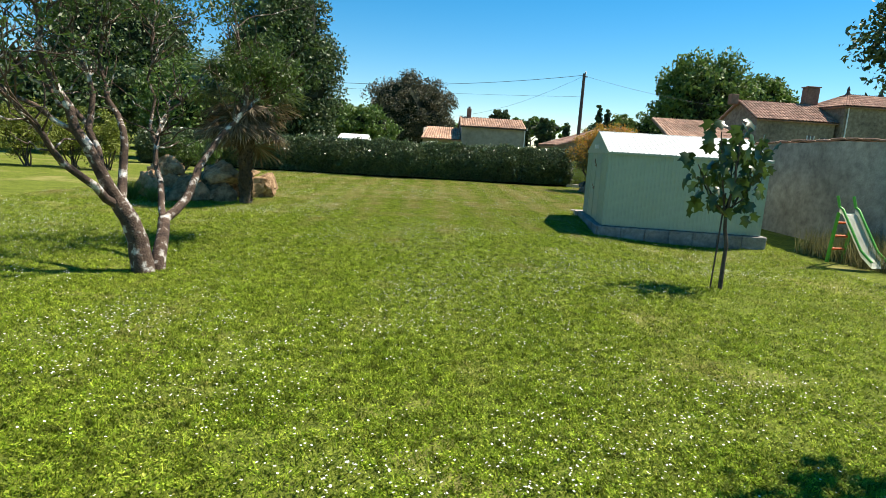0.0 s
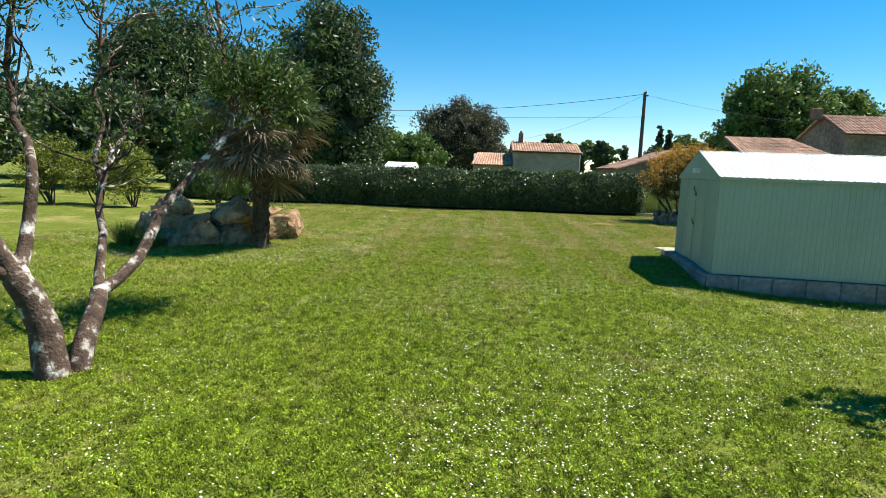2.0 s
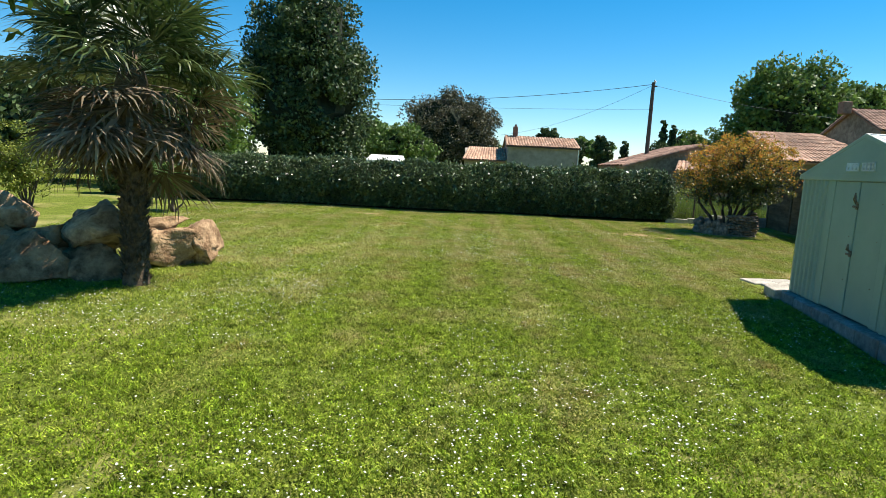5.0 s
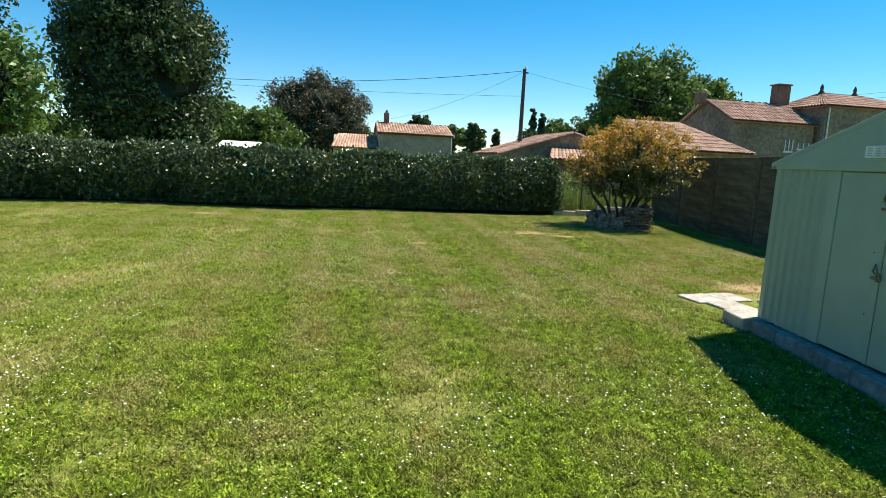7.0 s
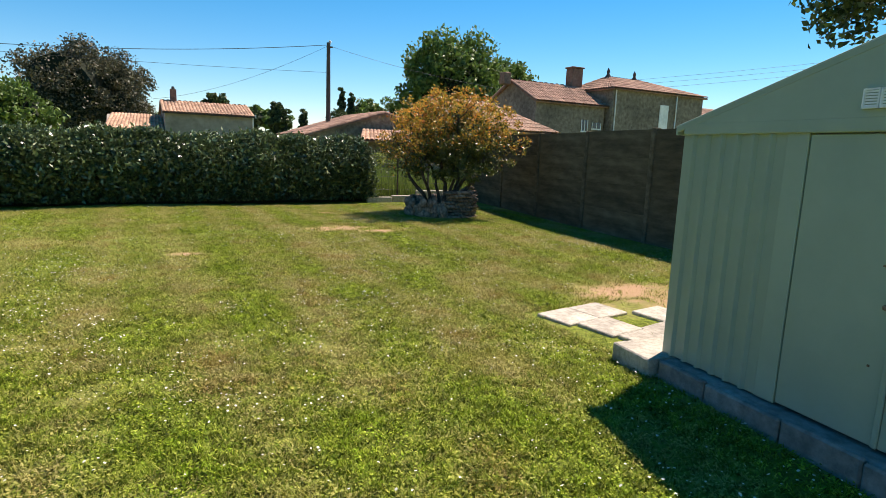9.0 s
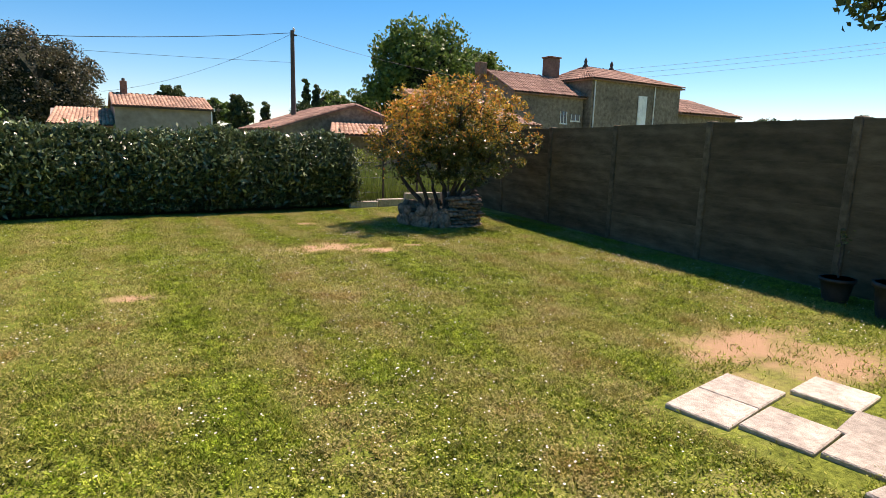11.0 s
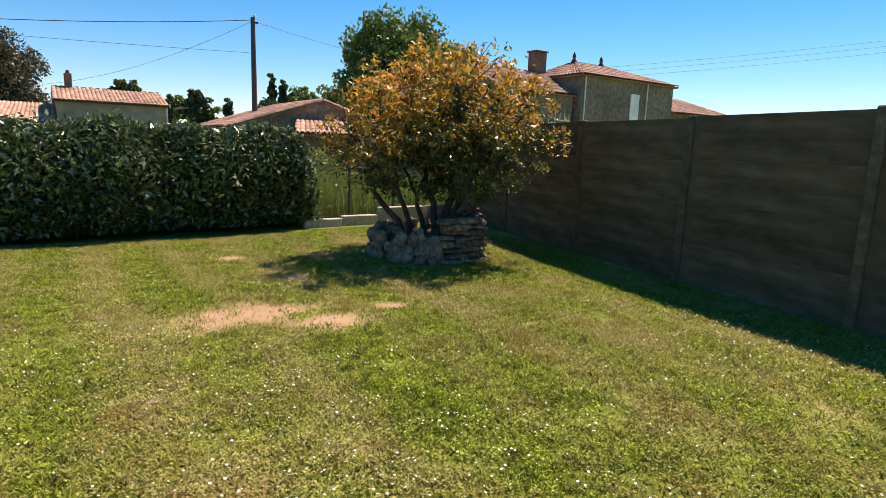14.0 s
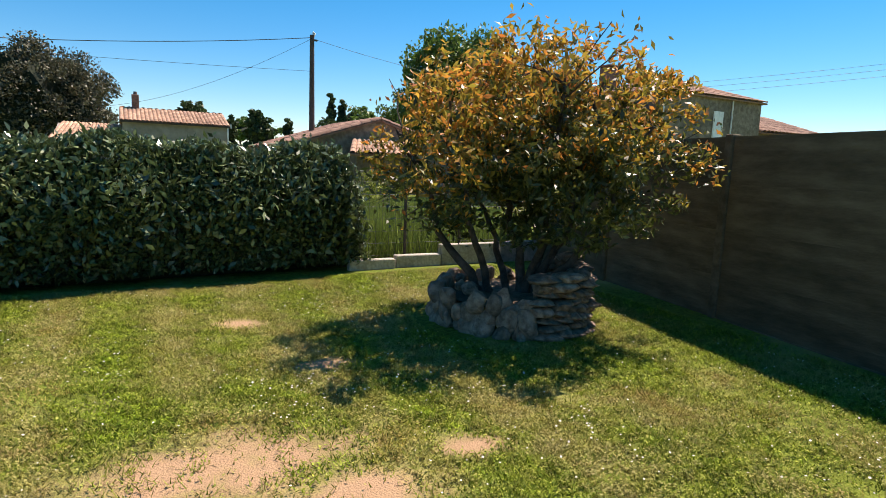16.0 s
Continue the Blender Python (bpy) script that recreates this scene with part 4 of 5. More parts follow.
# ---- young fig tree with its stake ----
def build_fig():
    fig = thing("fig_tree", (3.97, 7.42, float(lawn_z(3.97, 7.42))), "young fig tree with large lobed leaves and slim stem", "tree")
    gen = np.random.default_rng(31)
    limbs = [wavy([(0, 0, -0.05), (0.01, 0, 0.5), (-0.05, 0.03, 1.0)], 0.03, 0.022, gen, 6, 0.008)]
    tips = []
    for dx, dy, dz in ((-0.42, 0.1, 0.62), (-0.2, 0.05, 1.05), (0.05, 0.0, 1.15), (0.3, -0.1, 0.95), (0.12, 0.25, 0.8), (-0.1, -0.3, 0.8), (-0.3, 0.2, 0.4), (0.2, -0.2, 0.5)):
        top = np.array([-0.05 + dx, dy, 1.0 + dz])
        limbs.append(wavy([(-0.05, 0.03, 0.98), (-0.05 + dx * 0.5, dy * 0.5, 1.0 + dz * 0.4), top], 0.016, 0.007, gen, 7, 0.015))
        tips += [top, (top + [-0.05, 0.03, 1.0]) / 2, top * 0.8 + np.array([-0.05, 0.03, 1.0]) * 0.2]
    part("trunk", tubes(limbs, 8), M_BARK2, fig, smooth=True)
    # lobed leaves, hanging
    V, F = [], []
    prof = [(0, 0), (0.35, 0.12), (0.22, 0.35), (0.48, 0.62), (0.20, 0.66), (0, 1.0), (-0.20, 0.66), (-0.48, 0.62), (-0.22, 0.35), (-0.35, 0.12)]
    for k in range(180):
        t = tips[k % len(tips)] + gen.normal(0, 0.13, 3)
        m = Matrix.Translation(t) @ pose(0, 0, 0, gen.uniform(-100, -35), gen.uniform(-30, 30), gen.uniform(0, 360))
        sz = gen.uniform(0.12, 0.21)
        b = len(V)
        V.append(m @ Vector((0, 0.42 * sz, 0.03 * sz)))
        for x, y in prof:
            V.append(m @ Vector((x * sz, y * sz, -0.25 * abs(x) * sz - 0.15 * y * y * sz)))
        for i in range(10):
            F.append((b, b + 1 + i, b + 1 + (i + 1) % 10))
    part("leaves", mesh_np("leaves", V, F), M_FIG, fig)
    st = part("plant_stake", tubes([[(0, 0, -0.1, 0.011), (0.02, 0, 0.6, 0.011), (0.03, 0, 1.25, 0.01)]], 7), M_BARK2)
    st.matrix_world = pose(3.86, 7.47, 0)
    tagged(st, "thin wooden stake beside the young fig tree", "plant stake")


build_fig()


# ---- background trees ----
def far_tree(name, x, y, ground_z, height, radii, material, label, seed, lumps, per, leaf, lump=0.3, trunk=0.3, low=0.25, core=0.62):
    gen = np.random.default_rng(seed)
    t = thing(name, (x, y, ground_z), label, "tree")
    zc = height - radii[2]
    limbs = [wavy([(0, 0, -0.2), (0.1, 0, zc * 0.5), (0, 0.1, zc), (0.1, 0, height * 0.85)], trunk, trunk * 0.2, gen, 8, 0.1)]
    for _ in range(9):
        a = gen.uniform(0, 2 * math.pi)
        limbs.append(wavy([(0, 0, zc * gen.uniform(0.5, 1.1)), (radii[0] * 0.4 * math.cos(a), radii[1] * 0.4 * math.sin(a), zc), (radii[0] * 0.75 * math.cos(a), radii[1] * 0.75 * math.sin(a), zc + radii[2] * gen.uniform(-0.2, 0.6))], trunk * 0.4, trunk * 0.08, gen, 6, 0.12))
    part("trunk", tubes(limbs, 7), M_BARK2, t, smooth=True)
    p = crown((0, 0, zc), radii, lumps, per, gen, lump, 0.55, 0.8)
    p = p[p[:, 2] > height * low * 0.3]
    part("crown", leaves(p, leaf, gen, 0.6, 0.1, 0.15), material, t)
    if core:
        # added lump stops see-through; its near-black colour paints the shade within the crown
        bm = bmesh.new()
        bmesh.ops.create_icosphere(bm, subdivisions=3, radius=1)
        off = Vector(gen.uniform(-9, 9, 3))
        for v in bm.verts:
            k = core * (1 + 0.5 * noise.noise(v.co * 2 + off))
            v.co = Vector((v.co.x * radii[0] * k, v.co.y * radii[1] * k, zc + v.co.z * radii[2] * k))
        part("inner_crown", bm, M_SHADECORE, t)
    return t


far_tree("conifer_tree", -12.0, 48.5, 0, 14.5, (4.6, 4.2, 8.2), M_CONIFER, "tall dense dark green conifer behind the hedge", 41, 420, 125, 0.27, 0.25, 0.4, 0.1, 0.66)
far_tree("conifer_tree", -24.0, 46.5, 0, 13.5, (6.4, 4.8, 7.6), M_CONIFER, "tall dark conifer with drooping sprays", 42, 480, 125, 0.27, 0.25, 0.4, 0.1, 0.66)
far_tree("conifer_tree", -32, 43, 0, 6.5, (5.5, 5, 3.2), M_CONIFER, "low dark conifer at the edge of the garden", 43, 300, 70, 0.5, 0.26, 0.4, 0.1, 0.66)
far_tree("dark_tree", -20.0, 33.5, 0, 5.4, (4.2, 3.4, 2.5), M_CONIFER, "broad dark evergreen tree beyond the shrubs", 44, 200, 75, 0.3, 0.3, 0.25, 0.1, 0.6)
far_tree("dark_tree", -13.0, 33.0, 0, 5.6, (3.2, 2.6, 2.7), M_PLANE, "leafy green tree behind the palm", 45, 150, 75, 0.24, 0.3, 0.2, 0.1, 0.55)
far_tree("round_tree", -3.2, 86.0, 0, 11.6, (6.9, 6.2, 5.8), M_DARKTREE, "large round dark copper-green tree", 46, 260, 140, 0.3, 0.24, 0.35, 0.1, 0.72)
far_tree("light_tree", -7.5, 66.0, 0, 5.6, (3.6, 3.0, 2.7), M_PLANE, "low bright green trees beside a dark round tree", 47, 120, 70, 0.35, 0.3, 0.2, 0.1, 0.6)
far_tree("light_tree", -12.5, 70.0, 0, 6.6, (3.6, 3.0, 3.0), M_PLANE, "bright green leafy field-edge tree", 48, 110, 70, 0.4, 0.3, 0.2, 0.1, 0.6)
far_tree("plane_tree", 30.6, 66.5, 0, 13.9, (5.6, 5.0, 6.0), M_PLANE, "tall bright green plane tree behind the farmhouse", 49, 300, 90, 0.4, 0.24, 0.5, 0.1, 0.66)
far_tree("plane_tree", 37.6, 67.5, 0, 11.6, (4.6, 3.8, 4.9), M_PLANE, "bright green tree behind the farmhouse chimney", 50, 160, 80, 0.4, 0.26, 0.4, 0.1, 0.62)
far_tree("cypress_tree", 14.1, 72.5, 0, 6.1, (1.15, 1.0, 3.0), M_CONIFER, "small dense dark green cypress", 51, 110, 55, 0.3, 0.3, 0.15, 0.1, 0.7)
far_tree("cypress_tree", 12.3, 76.0, 0, 5.7, (0.5, 0.5, 2.3), M_CONIFER, "slim distant dark green cypress", 52, 50, 45, 0.26, 0.45, 0.1, 0.1, 0.7)
far_tree("poplar_tree", 20.4, 72.0, 0, 7.9, (0.42, 0.42, 2.6), M_CONIFER, "slim dark green distant poplar", 53, 60, 45, 0.26, 0.5, 0.12, 0.1, 0.7)
far_tree("poplar_tree", 21.5, 72.0, 0, 7.5, (0.42, 0.42, 2.4), M_CONIFER, "slim dark green distant poplar", 54, 60, 45, 0.26, 0.5, 0.12, 0.1, 0.7)
far_tree("poplar_tree", 18.0, 78.0, 0, 5.8, (0.5, 0.5, 2.2), M_CONIFER, "slim distant dark green poplar", 55, 50, 45, 0.26, 0.45, 0.12, 0.1, 0.7)
far_tree("dark_tree", 20.2, 70.5, 0, 5.3, (1.9, 1.6, 2.2), M_CONIFER, "dark low tree beside the barn", 56, 90, 60, 0.3, 0.3, 0.15, 0.1, 0.65)
far_tree("small_tree", 10.6, 92.0, 0, 7.6, (1.6, 1.4, 1.6), M_CONIFER, "small dark treetop beyond a roof", 57, 60, 50, 0.4, 0.35, 0.15, 0.1, 0.6)
far_tree("pine_tree", 17.4, 19.9, 0, 9.6, (3.0, 2.8, 2.7), M_CONIFER, "pine with airy dark crown beyond the wall", 58, 130, 80, 0.22, 0.3, 0.22, 0.2, 0)
for k, (x, y, h, r) in enumerate(((24.5, 76, 6.6, 2.6), (28.5, 76, 7.4, 2.8), (33, 75, 8.0, 3.0), (23.2, 73, 7.0, 2.3))):
    far_tree("field_tree", x, y, 0, h, (r, r * 0.8, h * 0.42), M_PLANE, "sunlit bright green hedgerow tree", 60 + k, 100, 65, 0.34, 0.3, 0.15, 0.1, 0.62)
for k in range(21):
    x = -130 + k * 19 + 5 * math.sin(k * 7.3)
    y = 150 + 22 * math.sin(k * 2.7)
    far_tree("distant_tree", x, y, 0, 8.0 + 2.2 * math.sin(k * 4.1), (11, 6, 3.6 + math.sin(k * 3)), M_PLANE if k % 3 else M_CONIFER, "hazy distant green wooded hedgerow", 80 + k, 90, 55, 0.9, 0.35, 0.3, 0.1, 0.7)
for k in range(8):
    far_tree("distant_tree", 124 + 2.4 * k, 104 - 5.2 * k, 0, 8.6 + 1.2 * math.sin(k * 2.3), (3.6 + math.sin(k * 5), 3.2, 3.0), M_CONIFER, "dark distant tree in a far row beyond the wall", 120 + k, 60, 45, 0.6, 0.34, 0.25, 0.1, 0.68)
# trees that close the garden beside and behind the walker
far_tree("shade_tree", 4.7, 2.3, 0, 5.2, (1.5, 1.4, 1.5), M_PLANE, "small leafy tree beside the lawn casting shade", 70, 60, 60, 0.16, 0.34, 0.09, 0.6, 0)
for k, (x, y, h, r) in enumerate(((-17.5, 15, 6.5, 3.2), (-19, 22.5, 5.2, 2.8), (-16, 6, 7, 3.4))):
    far_tree("garden_tree", x, y, 0, h, (r, r, h * 0.45), M_CONIFER, "dark garden tree at the side of the lawn", 72 + k, 160, 80, 0.24, 0.3, 0.2, 0.1, 0.6)


def shrub(name, x, y, radii, material, label, seed, lumps=40, per=110, leaf=0.09, lift=1.05):
    gen = np.random.default_rng(seed)
    t = thing(name, (x, y, 0), label, "shrub")
    stems = [wavy([(gen.normal(0, 0.06), gen.normal(0, 0.06), -0.05), (*(gen.normal(0, 0.3, 2) * radii[0]), radii[2] * 0.8), (*(gen.normal(0, 0.5, 2) * radii[0]), radii[2] * gen.uniform(1.1, 1.7))], 0.03, 0.008, gen, 6, 0.03) for _ in range(8)]
    part("stem", tubes(stems, 6), M_BARK2, t, smooth=True)
    p = crown((0, 0, radii[2] * lift), radii, lumps, per, gen, 0.36, 0.35, 0.9)
    p = p[p[:, 2] > 0.04]
    part("leaves", leaves(p, leaf, gen, 0.4, -0.2, 0.12), material, t)


shrub("yellow_green_shrub", -14.6, 21.6, (1.15, 0.9, 1.15), M_SHRUB, "upright yellow-green leafy shrub at the lawn edge", 90, 60)
shrub("yellow_green_shrub", -11.9, 21.9, (0.9, 0.8, 1.05), M_SHRUB, "rounded yellow-green leafy garden shrub", 91, 55)
shrub("yellow_green_shrub", -13.3, 22.3, (0.95, 0.8, 1.15), M_SHRUB, "bushy yellow-green shrub at the lawn edge", 92, 55)
shrub("small_round_bush", -8.28, 22.45, (0.62, 0.55, 0.45), M_PLANE, "small round green bush on a short stem", 93, 40, 110, 0.09, 1.9)
shrub("green_shrub", -10.2, 24.6, (0.9, 0.8, 0.7), M_LIGHTLEAF, "loose grey-green shrub before the hedge", 94, 45)
shrub("green_shrub", -15.8, 19.3, (1.0, 0.9, 0.8), M_PLANE, "dark green rounded garden shrub", 95, 50)
shrub("weedy_shrub", 8.6, 32.6, (1.6, 0.8, 0.7), M_SHRUB, "sunlit yellow-green weeds behind the wire fence", 97, 60, 110, 0.08)
shrub("wall_climber", 16.0, 38.0, (1.1, 0.6, 1.25), M_SHRUB, "leafy climber rising behind the wall", 96, 40, 80, 0.14)


# ---- buildings ----
def tile_roof(name, p, q, r, s, material, parent, pitch=0.26, label=""):
    """Rows of round tiles from the eave line p-q up to the ridge line r-s (r above p)."""
    p, q, r, s = map(Vector, (p, q, r, s))
    n = max(2, int((q - p).length / pitch))
    rows = max(2, int((r - p).length / 0.55))
    nrm = (q - p).cross(r - p).normalized()
    if nrm.z < 0:
        nrm = -nrm
    V, F = [], []
    for i in range(n):
        for j in range(rows):
            corners = []
            for jj, lift in ((j, 0.03), (j + 1, 0.0)):
                for a in np.linspace(0, math.pi, 5):
                    u = (i + 0.5 - 0.5 * math.cos(a)) / n
                    lo, hi = p.lerp(q, u), r.lerp(s, u)
                    corners.append(lo.lerp(hi, min(jj / rows + (0.02 if lift == 0 else 0), 1)) + nrm * (pitch * 0.34 * math.sin(a) + lift))
            b = len(V)
            V += corners
            for k in range(4):
                F.append((b + k, b + k + 1, b + 6 + k, b + 5 + k))
    part(name, mesh_np(name, V, F), material, parent, label)
    bm = bmesh.new()
    vs = [bm.verts.new(v - nrm * 0.02) for v in (p, q, s, r)] + [bm.verts.new(v - nrm * 0.12) for v in (p, q, s, r)]
    bm.faces.new(vs[:4]), bm.faces.new(vs[4:][::-1])
    for k in range(4):
        bm.faces.new((vs[k], vs[4 + k], vs[4 + (k + 1) % 4], vs[(k + 1) % 4]))
    part("roof_deck", bm, M_TILEOLD, parent)


def gable_block(bm, x0, x1, y0, y1, eave, ridge, along="x"):
    """House walls with gables; the ridge runs along x or y."""
    if along == "x":
        ym = (y0 + y1) / 2
        prof = [(y0, -0.3), (y1, -0.3), (y1, eave), (ym, ridge), (y0, eave)]
        a = [bm.verts.new((x0, y, z)) for y, z in prof]
        b = [bm.verts.new((x1, y, z)) for y, z in prof]
    else:
        xm = (x0 + x1) / 2
        prof = [(x0, -0.3), (x1, -0.3), (x1, eave), (xm, ridge), (x0, eave)]
        a = [bm.verts.new((x, y0, z)) for x, z in prof]
        b = [bm.verts.new((x, y1, z)) for x, z in prof]
    bm.faces.new(a), bm.faces.new(b[::-1])
    for k in range(5):
        bm.faces.new((a[k], b[k], b[(k + 1) % 5], a[(k + 1) % 5]))
    return bm


def window(parent, x, y, z, w, h, shutters=False):
    """A window in a wall that faces -y."""
    win = part("window", box_bm(x - w / 2, y - 0.03, z, x + w / 2, y + 0.05, z + h), M_GLASS, parent)
    part("frame", box_bm(x - w / 2 - 0.08, y - 0.05, z - 0.1, x + w / 2 + 0.08, y - 0.034, z), M_WHITE, win)
    for a in (-w / 2 - 0.03, -0.03, w / 2 - 0.03):
        part("frame", box_bm(x + a, y - 0.06, z, x + a + 0.06, y - 0.034, z + h), M_WHITE, win)
    if shutters:
        for a in (-w / 2, 0.01):
            part("shutter", box_bm(x + a, y - 0.10, z - 0.02, x + a + w / 2 - 0.01, y - 0.064, z + h), M_WHITE, win, "closed white shutter")


def build_far_house():
    h = thing("tiled_house", (0, 0, 0), "low rendered house with pale clay-tile roof and lean-to", "house")
    part("wall", gable_block(bmesh.new(), 3.75, 11.55, 72.6, 80.6, 4.15, 5.25), M_HWALL, h)
    tile_roof("roof", (3.55, 72.3, 4.12), (11.75, 72.3, 4.12), (3.55, 76.6, 5.35), (11.75, 76.6, 5.35), M_TILE, h, 0.3)
    tile_roof("roof", (3.55, 80.9, 4.12), (11.75, 80.9, 4.12), (3.55, 76.6, 5.35), (11.75, 76.6, 5.35), M_TILE, h, 0.5)
    bm = bmesh.new()
    vs = [bm.verts.new(v) for v in ((-1.0, 73.0, -0.3), (3.74, 73.0, -0.3), (3.74, 73.0, 2.5), (-1.0, 73.0, 2.4), (-1.0, 79.0, -0.3), (3.74, 79.0, -0.3), (3.74, 79.0, 3.9), (-1.0, 79.0, 3.9))]
    for f in ((0, 1, 2, 3), (5, 4, 7, 6), (4, 0, 3, 7), (1, 5, 6, 2), (3, 2, 6, 7)):
        bm.faces.new([vs[i] for i in f])
    part("lean_to_wall", bm, M_HWALL, h)
    tile_roof("lean_to_roof", (-1.25, 72.4, 2.4), (3.7, 72.4, 2.4), (-0.6, 77.5, 3.95), (3.7, 77.5, 3.95), M_TILE, h, 0.3)
    ch = part("chimney", box_bm(4.5, 76.2, 5.0, 5.05, 76.9, 6.5, 0.03), M_BRICK, h)
    part("chimney_pot", tubes([[(4.78, 76.5, 6.5, 0.16), (4.78, 76.5, 6.75, 0.13)]], 10), M_DARKWOOD, ch)
    part("gutter_pipe", box_bm(11.5, 72.35, 0, 11.6, 72.45, 4.1), M_WHITE, h)
    part("eave_board", box_bm(3.55, 72.28, 4.0, 11.75, 72.32, 4.12), M_DARKWOOD, h)
    part("roof_edge", box_bm(11.72, 72.3, 3.98, 11.85, 72.4, 4.3), M_WHITE, h)


build_far_house()


def build_farmhouse():
    h = thing("stone_farmhouse", (0, 0, 0), "old rubble-stone farmhouse with clay roofs, chimney and hipped tower block", "house")
    part("wing_wall", gable_block(bmesh.new(), 24.9, 31.0, 44.75, 50.7, 5.1, 6.5), M_HWALL2, h)
    tile_roof("wing_roof", (24.7, 44.5, 5.06), (31.2, 44.5, 5.06), (24.7, 47.7, 6.62), (31.2, 47.7, 6.62), M_TILEOLD, h, 0.26)
    tile_roof("wing_roof", (24.7, 50.9, 5.06), (31.2, 50.9, 5.06), (24.7, 47.7, 6.62), (31.2, 47.7, 6.62), M_TILEOLD, h, 0.5)
    x0, x1, y0, y1, e, rz = 31.2, 40.6, 44.2, 49.4, 6.35, 7.45
    part("tower_wall", box_bm(x0, y0, -0.3, x1, y1, e), M_HWALL2, h)
    a, b = (33.0, 46.8, rz), (35.7, 46.8, rz)
    tile_roof("tower_roof", (x0 - 0.25, y0 - 0.25, e), (x1 + 0.25, y0 - 0.25, e), a, b, M_TILEOLD, h, 0.26)
    tile_roof("tower_roof", (x0 - 0.25, y1 + 0.25, e), (x0 - 0.25, y0 - 0.25, e), a, a, M_TILEOLD, h, 0.26)
    tile_roof("tower_roof", (x0 - 0.25, y1 + 0.25, e), (x1 + 0.25, y1 + 0.25, e), a, b, M_TILEOLD, h, 0.5)
    tile_roof("tower_roof", (x1 + 0.25, y0 - 0.25, e), (x1 + 0.25, y1 + 0.25, e), b, b, M_TILEOLD, h, 0.4)
    for p in (a, b):
        part("finial", tubes([[(p[0], p[1], rz - 0.05, 0.24), (p[0], p[1], rz + 0.12, 0.2), (p[0], p[1], rz + 0.3, 0.09), (p[0], p[1], rz + 0.42, 0.13), (p[0], p[1], rz + 0.55, 0.1), (p[0], p[1], rz + 0.72, 0.02)]], 10), M_DARKWOOD, h)
    ch = part("chimney", box_bm(30.25, 47.6, 6.0, 31.25, 48.4, 8.0, 0.04), M_BRICK, h)
    part("chimney_cap", box_bm(30.18, 47.53, 8.0, 31.32, 48.47, 8.1, 0.02), M_BRICK, ch)
    ch = part("chimney", box_bm(24.0, 47.4, 6.3, 24.6, 48.0, 7.1, 0.03), M_BRICK, h)
    window(h, 36.35, 44.2, 3.4, 0.85, 2.1, True)
    window(h, 29.2, 44.75, 3.3, 0.55, 0.75)
    window(h, 31.0 - 0.7, 44.75, 3.5, 0.8, 0.4)
    for x in (31.4, 37.6):
        part("downpipe", tubes([[(x, y0 - 0.08, 0, 0.05), (x, y0 - 0.08, e, 0.05)]], 8), M_WHITE, h)
    # lower roof running to the east
    part("annex_wall", box_bm(40.7, 44.4, -0.3, 48.5, 49.5, 4.6), M_HWALL2, h)
    tile_roof("annex_roof", (40.7, 44.0, 4.5), (48.8, 44.0, 4.5), (40.7, 47.5, 5.9), (46.0, 47.5, 5.9), M_TILEOLD, h, 0.4)
    part("annex_chimney", box_bm(41.9, 47.2, 5.6, 42.6, 47.9, 6.9, 0.03), M_WHITE, h)


build_farmhouse()


def build_outbuildings():
    b = thing("orange_roof_barn", (0, 0, 0), "low barn with a bright orange clay-tile roof", "barn")
    part("wall", box_bm(16.4, 40.4, -0.3, 22.9, 45.6, 2.8), M_HWALL2, b)
    tile_roof("roof", (16.6, 39.9, 2.75), (23.2, 39.9, 2.75), (16.6, 44.4, 4.6), (20.9, 44.4, 4.6), M_TILE, b, 0.26)
    c = thing("gabled_barn", (0, 0, 0), "old brown gabled barn with tiled verge", "barn")
    part("wall", gable_block(bmesh.new(), 10.9, 21.6, 50.2, 58.0, 2.2, 3.85, "y"), M_HWALL2, c)
    tile_roof("roof", (10.7, 58.2, 2.2), (10.7, 50.0, 2.2), (16.25, 58.2, 3.95), (16.25, 50.0, 3.95), M_TILEOLD, c, 0.4)
    tile_roof("roof", (21.8, 50.0, 2.2), (21.8, 58.2, 2.2), (16.25, 50.0, 3.95), (16.25, 58.2, 3.95), M_TILEOLD, c, 0.4)
    tile_roof("porch_roof", (13.6, 47.6, 2.0), (19.5, 47.6, 2.0), (14.6, 50.0, 2.75), (19.5, 50.0, 2.75), M_TILE, c, 0.3)
    part("porch_wall", box_bm(14.2, 48.2, -0.3, 19.2, 50.0, 2.05), M_HWALL2, c)
    w = thing("white_roof_shelter", (0, 0, 0), "small shelter with a white sheet roof behind the hedge", "shelter")
    part("wall", gable_block(bmesh.new(), -6.9, -5.1, 45.2, 48.5, 1.7, 2.0, "x"), M_WHITE, w)
    part("roof", gable_block(bmesh.new(), -7.1, -4.9, 44.9, 48.8, 1.75, 2.12, "x"), M_WHITE, w)


build_outbuildings()


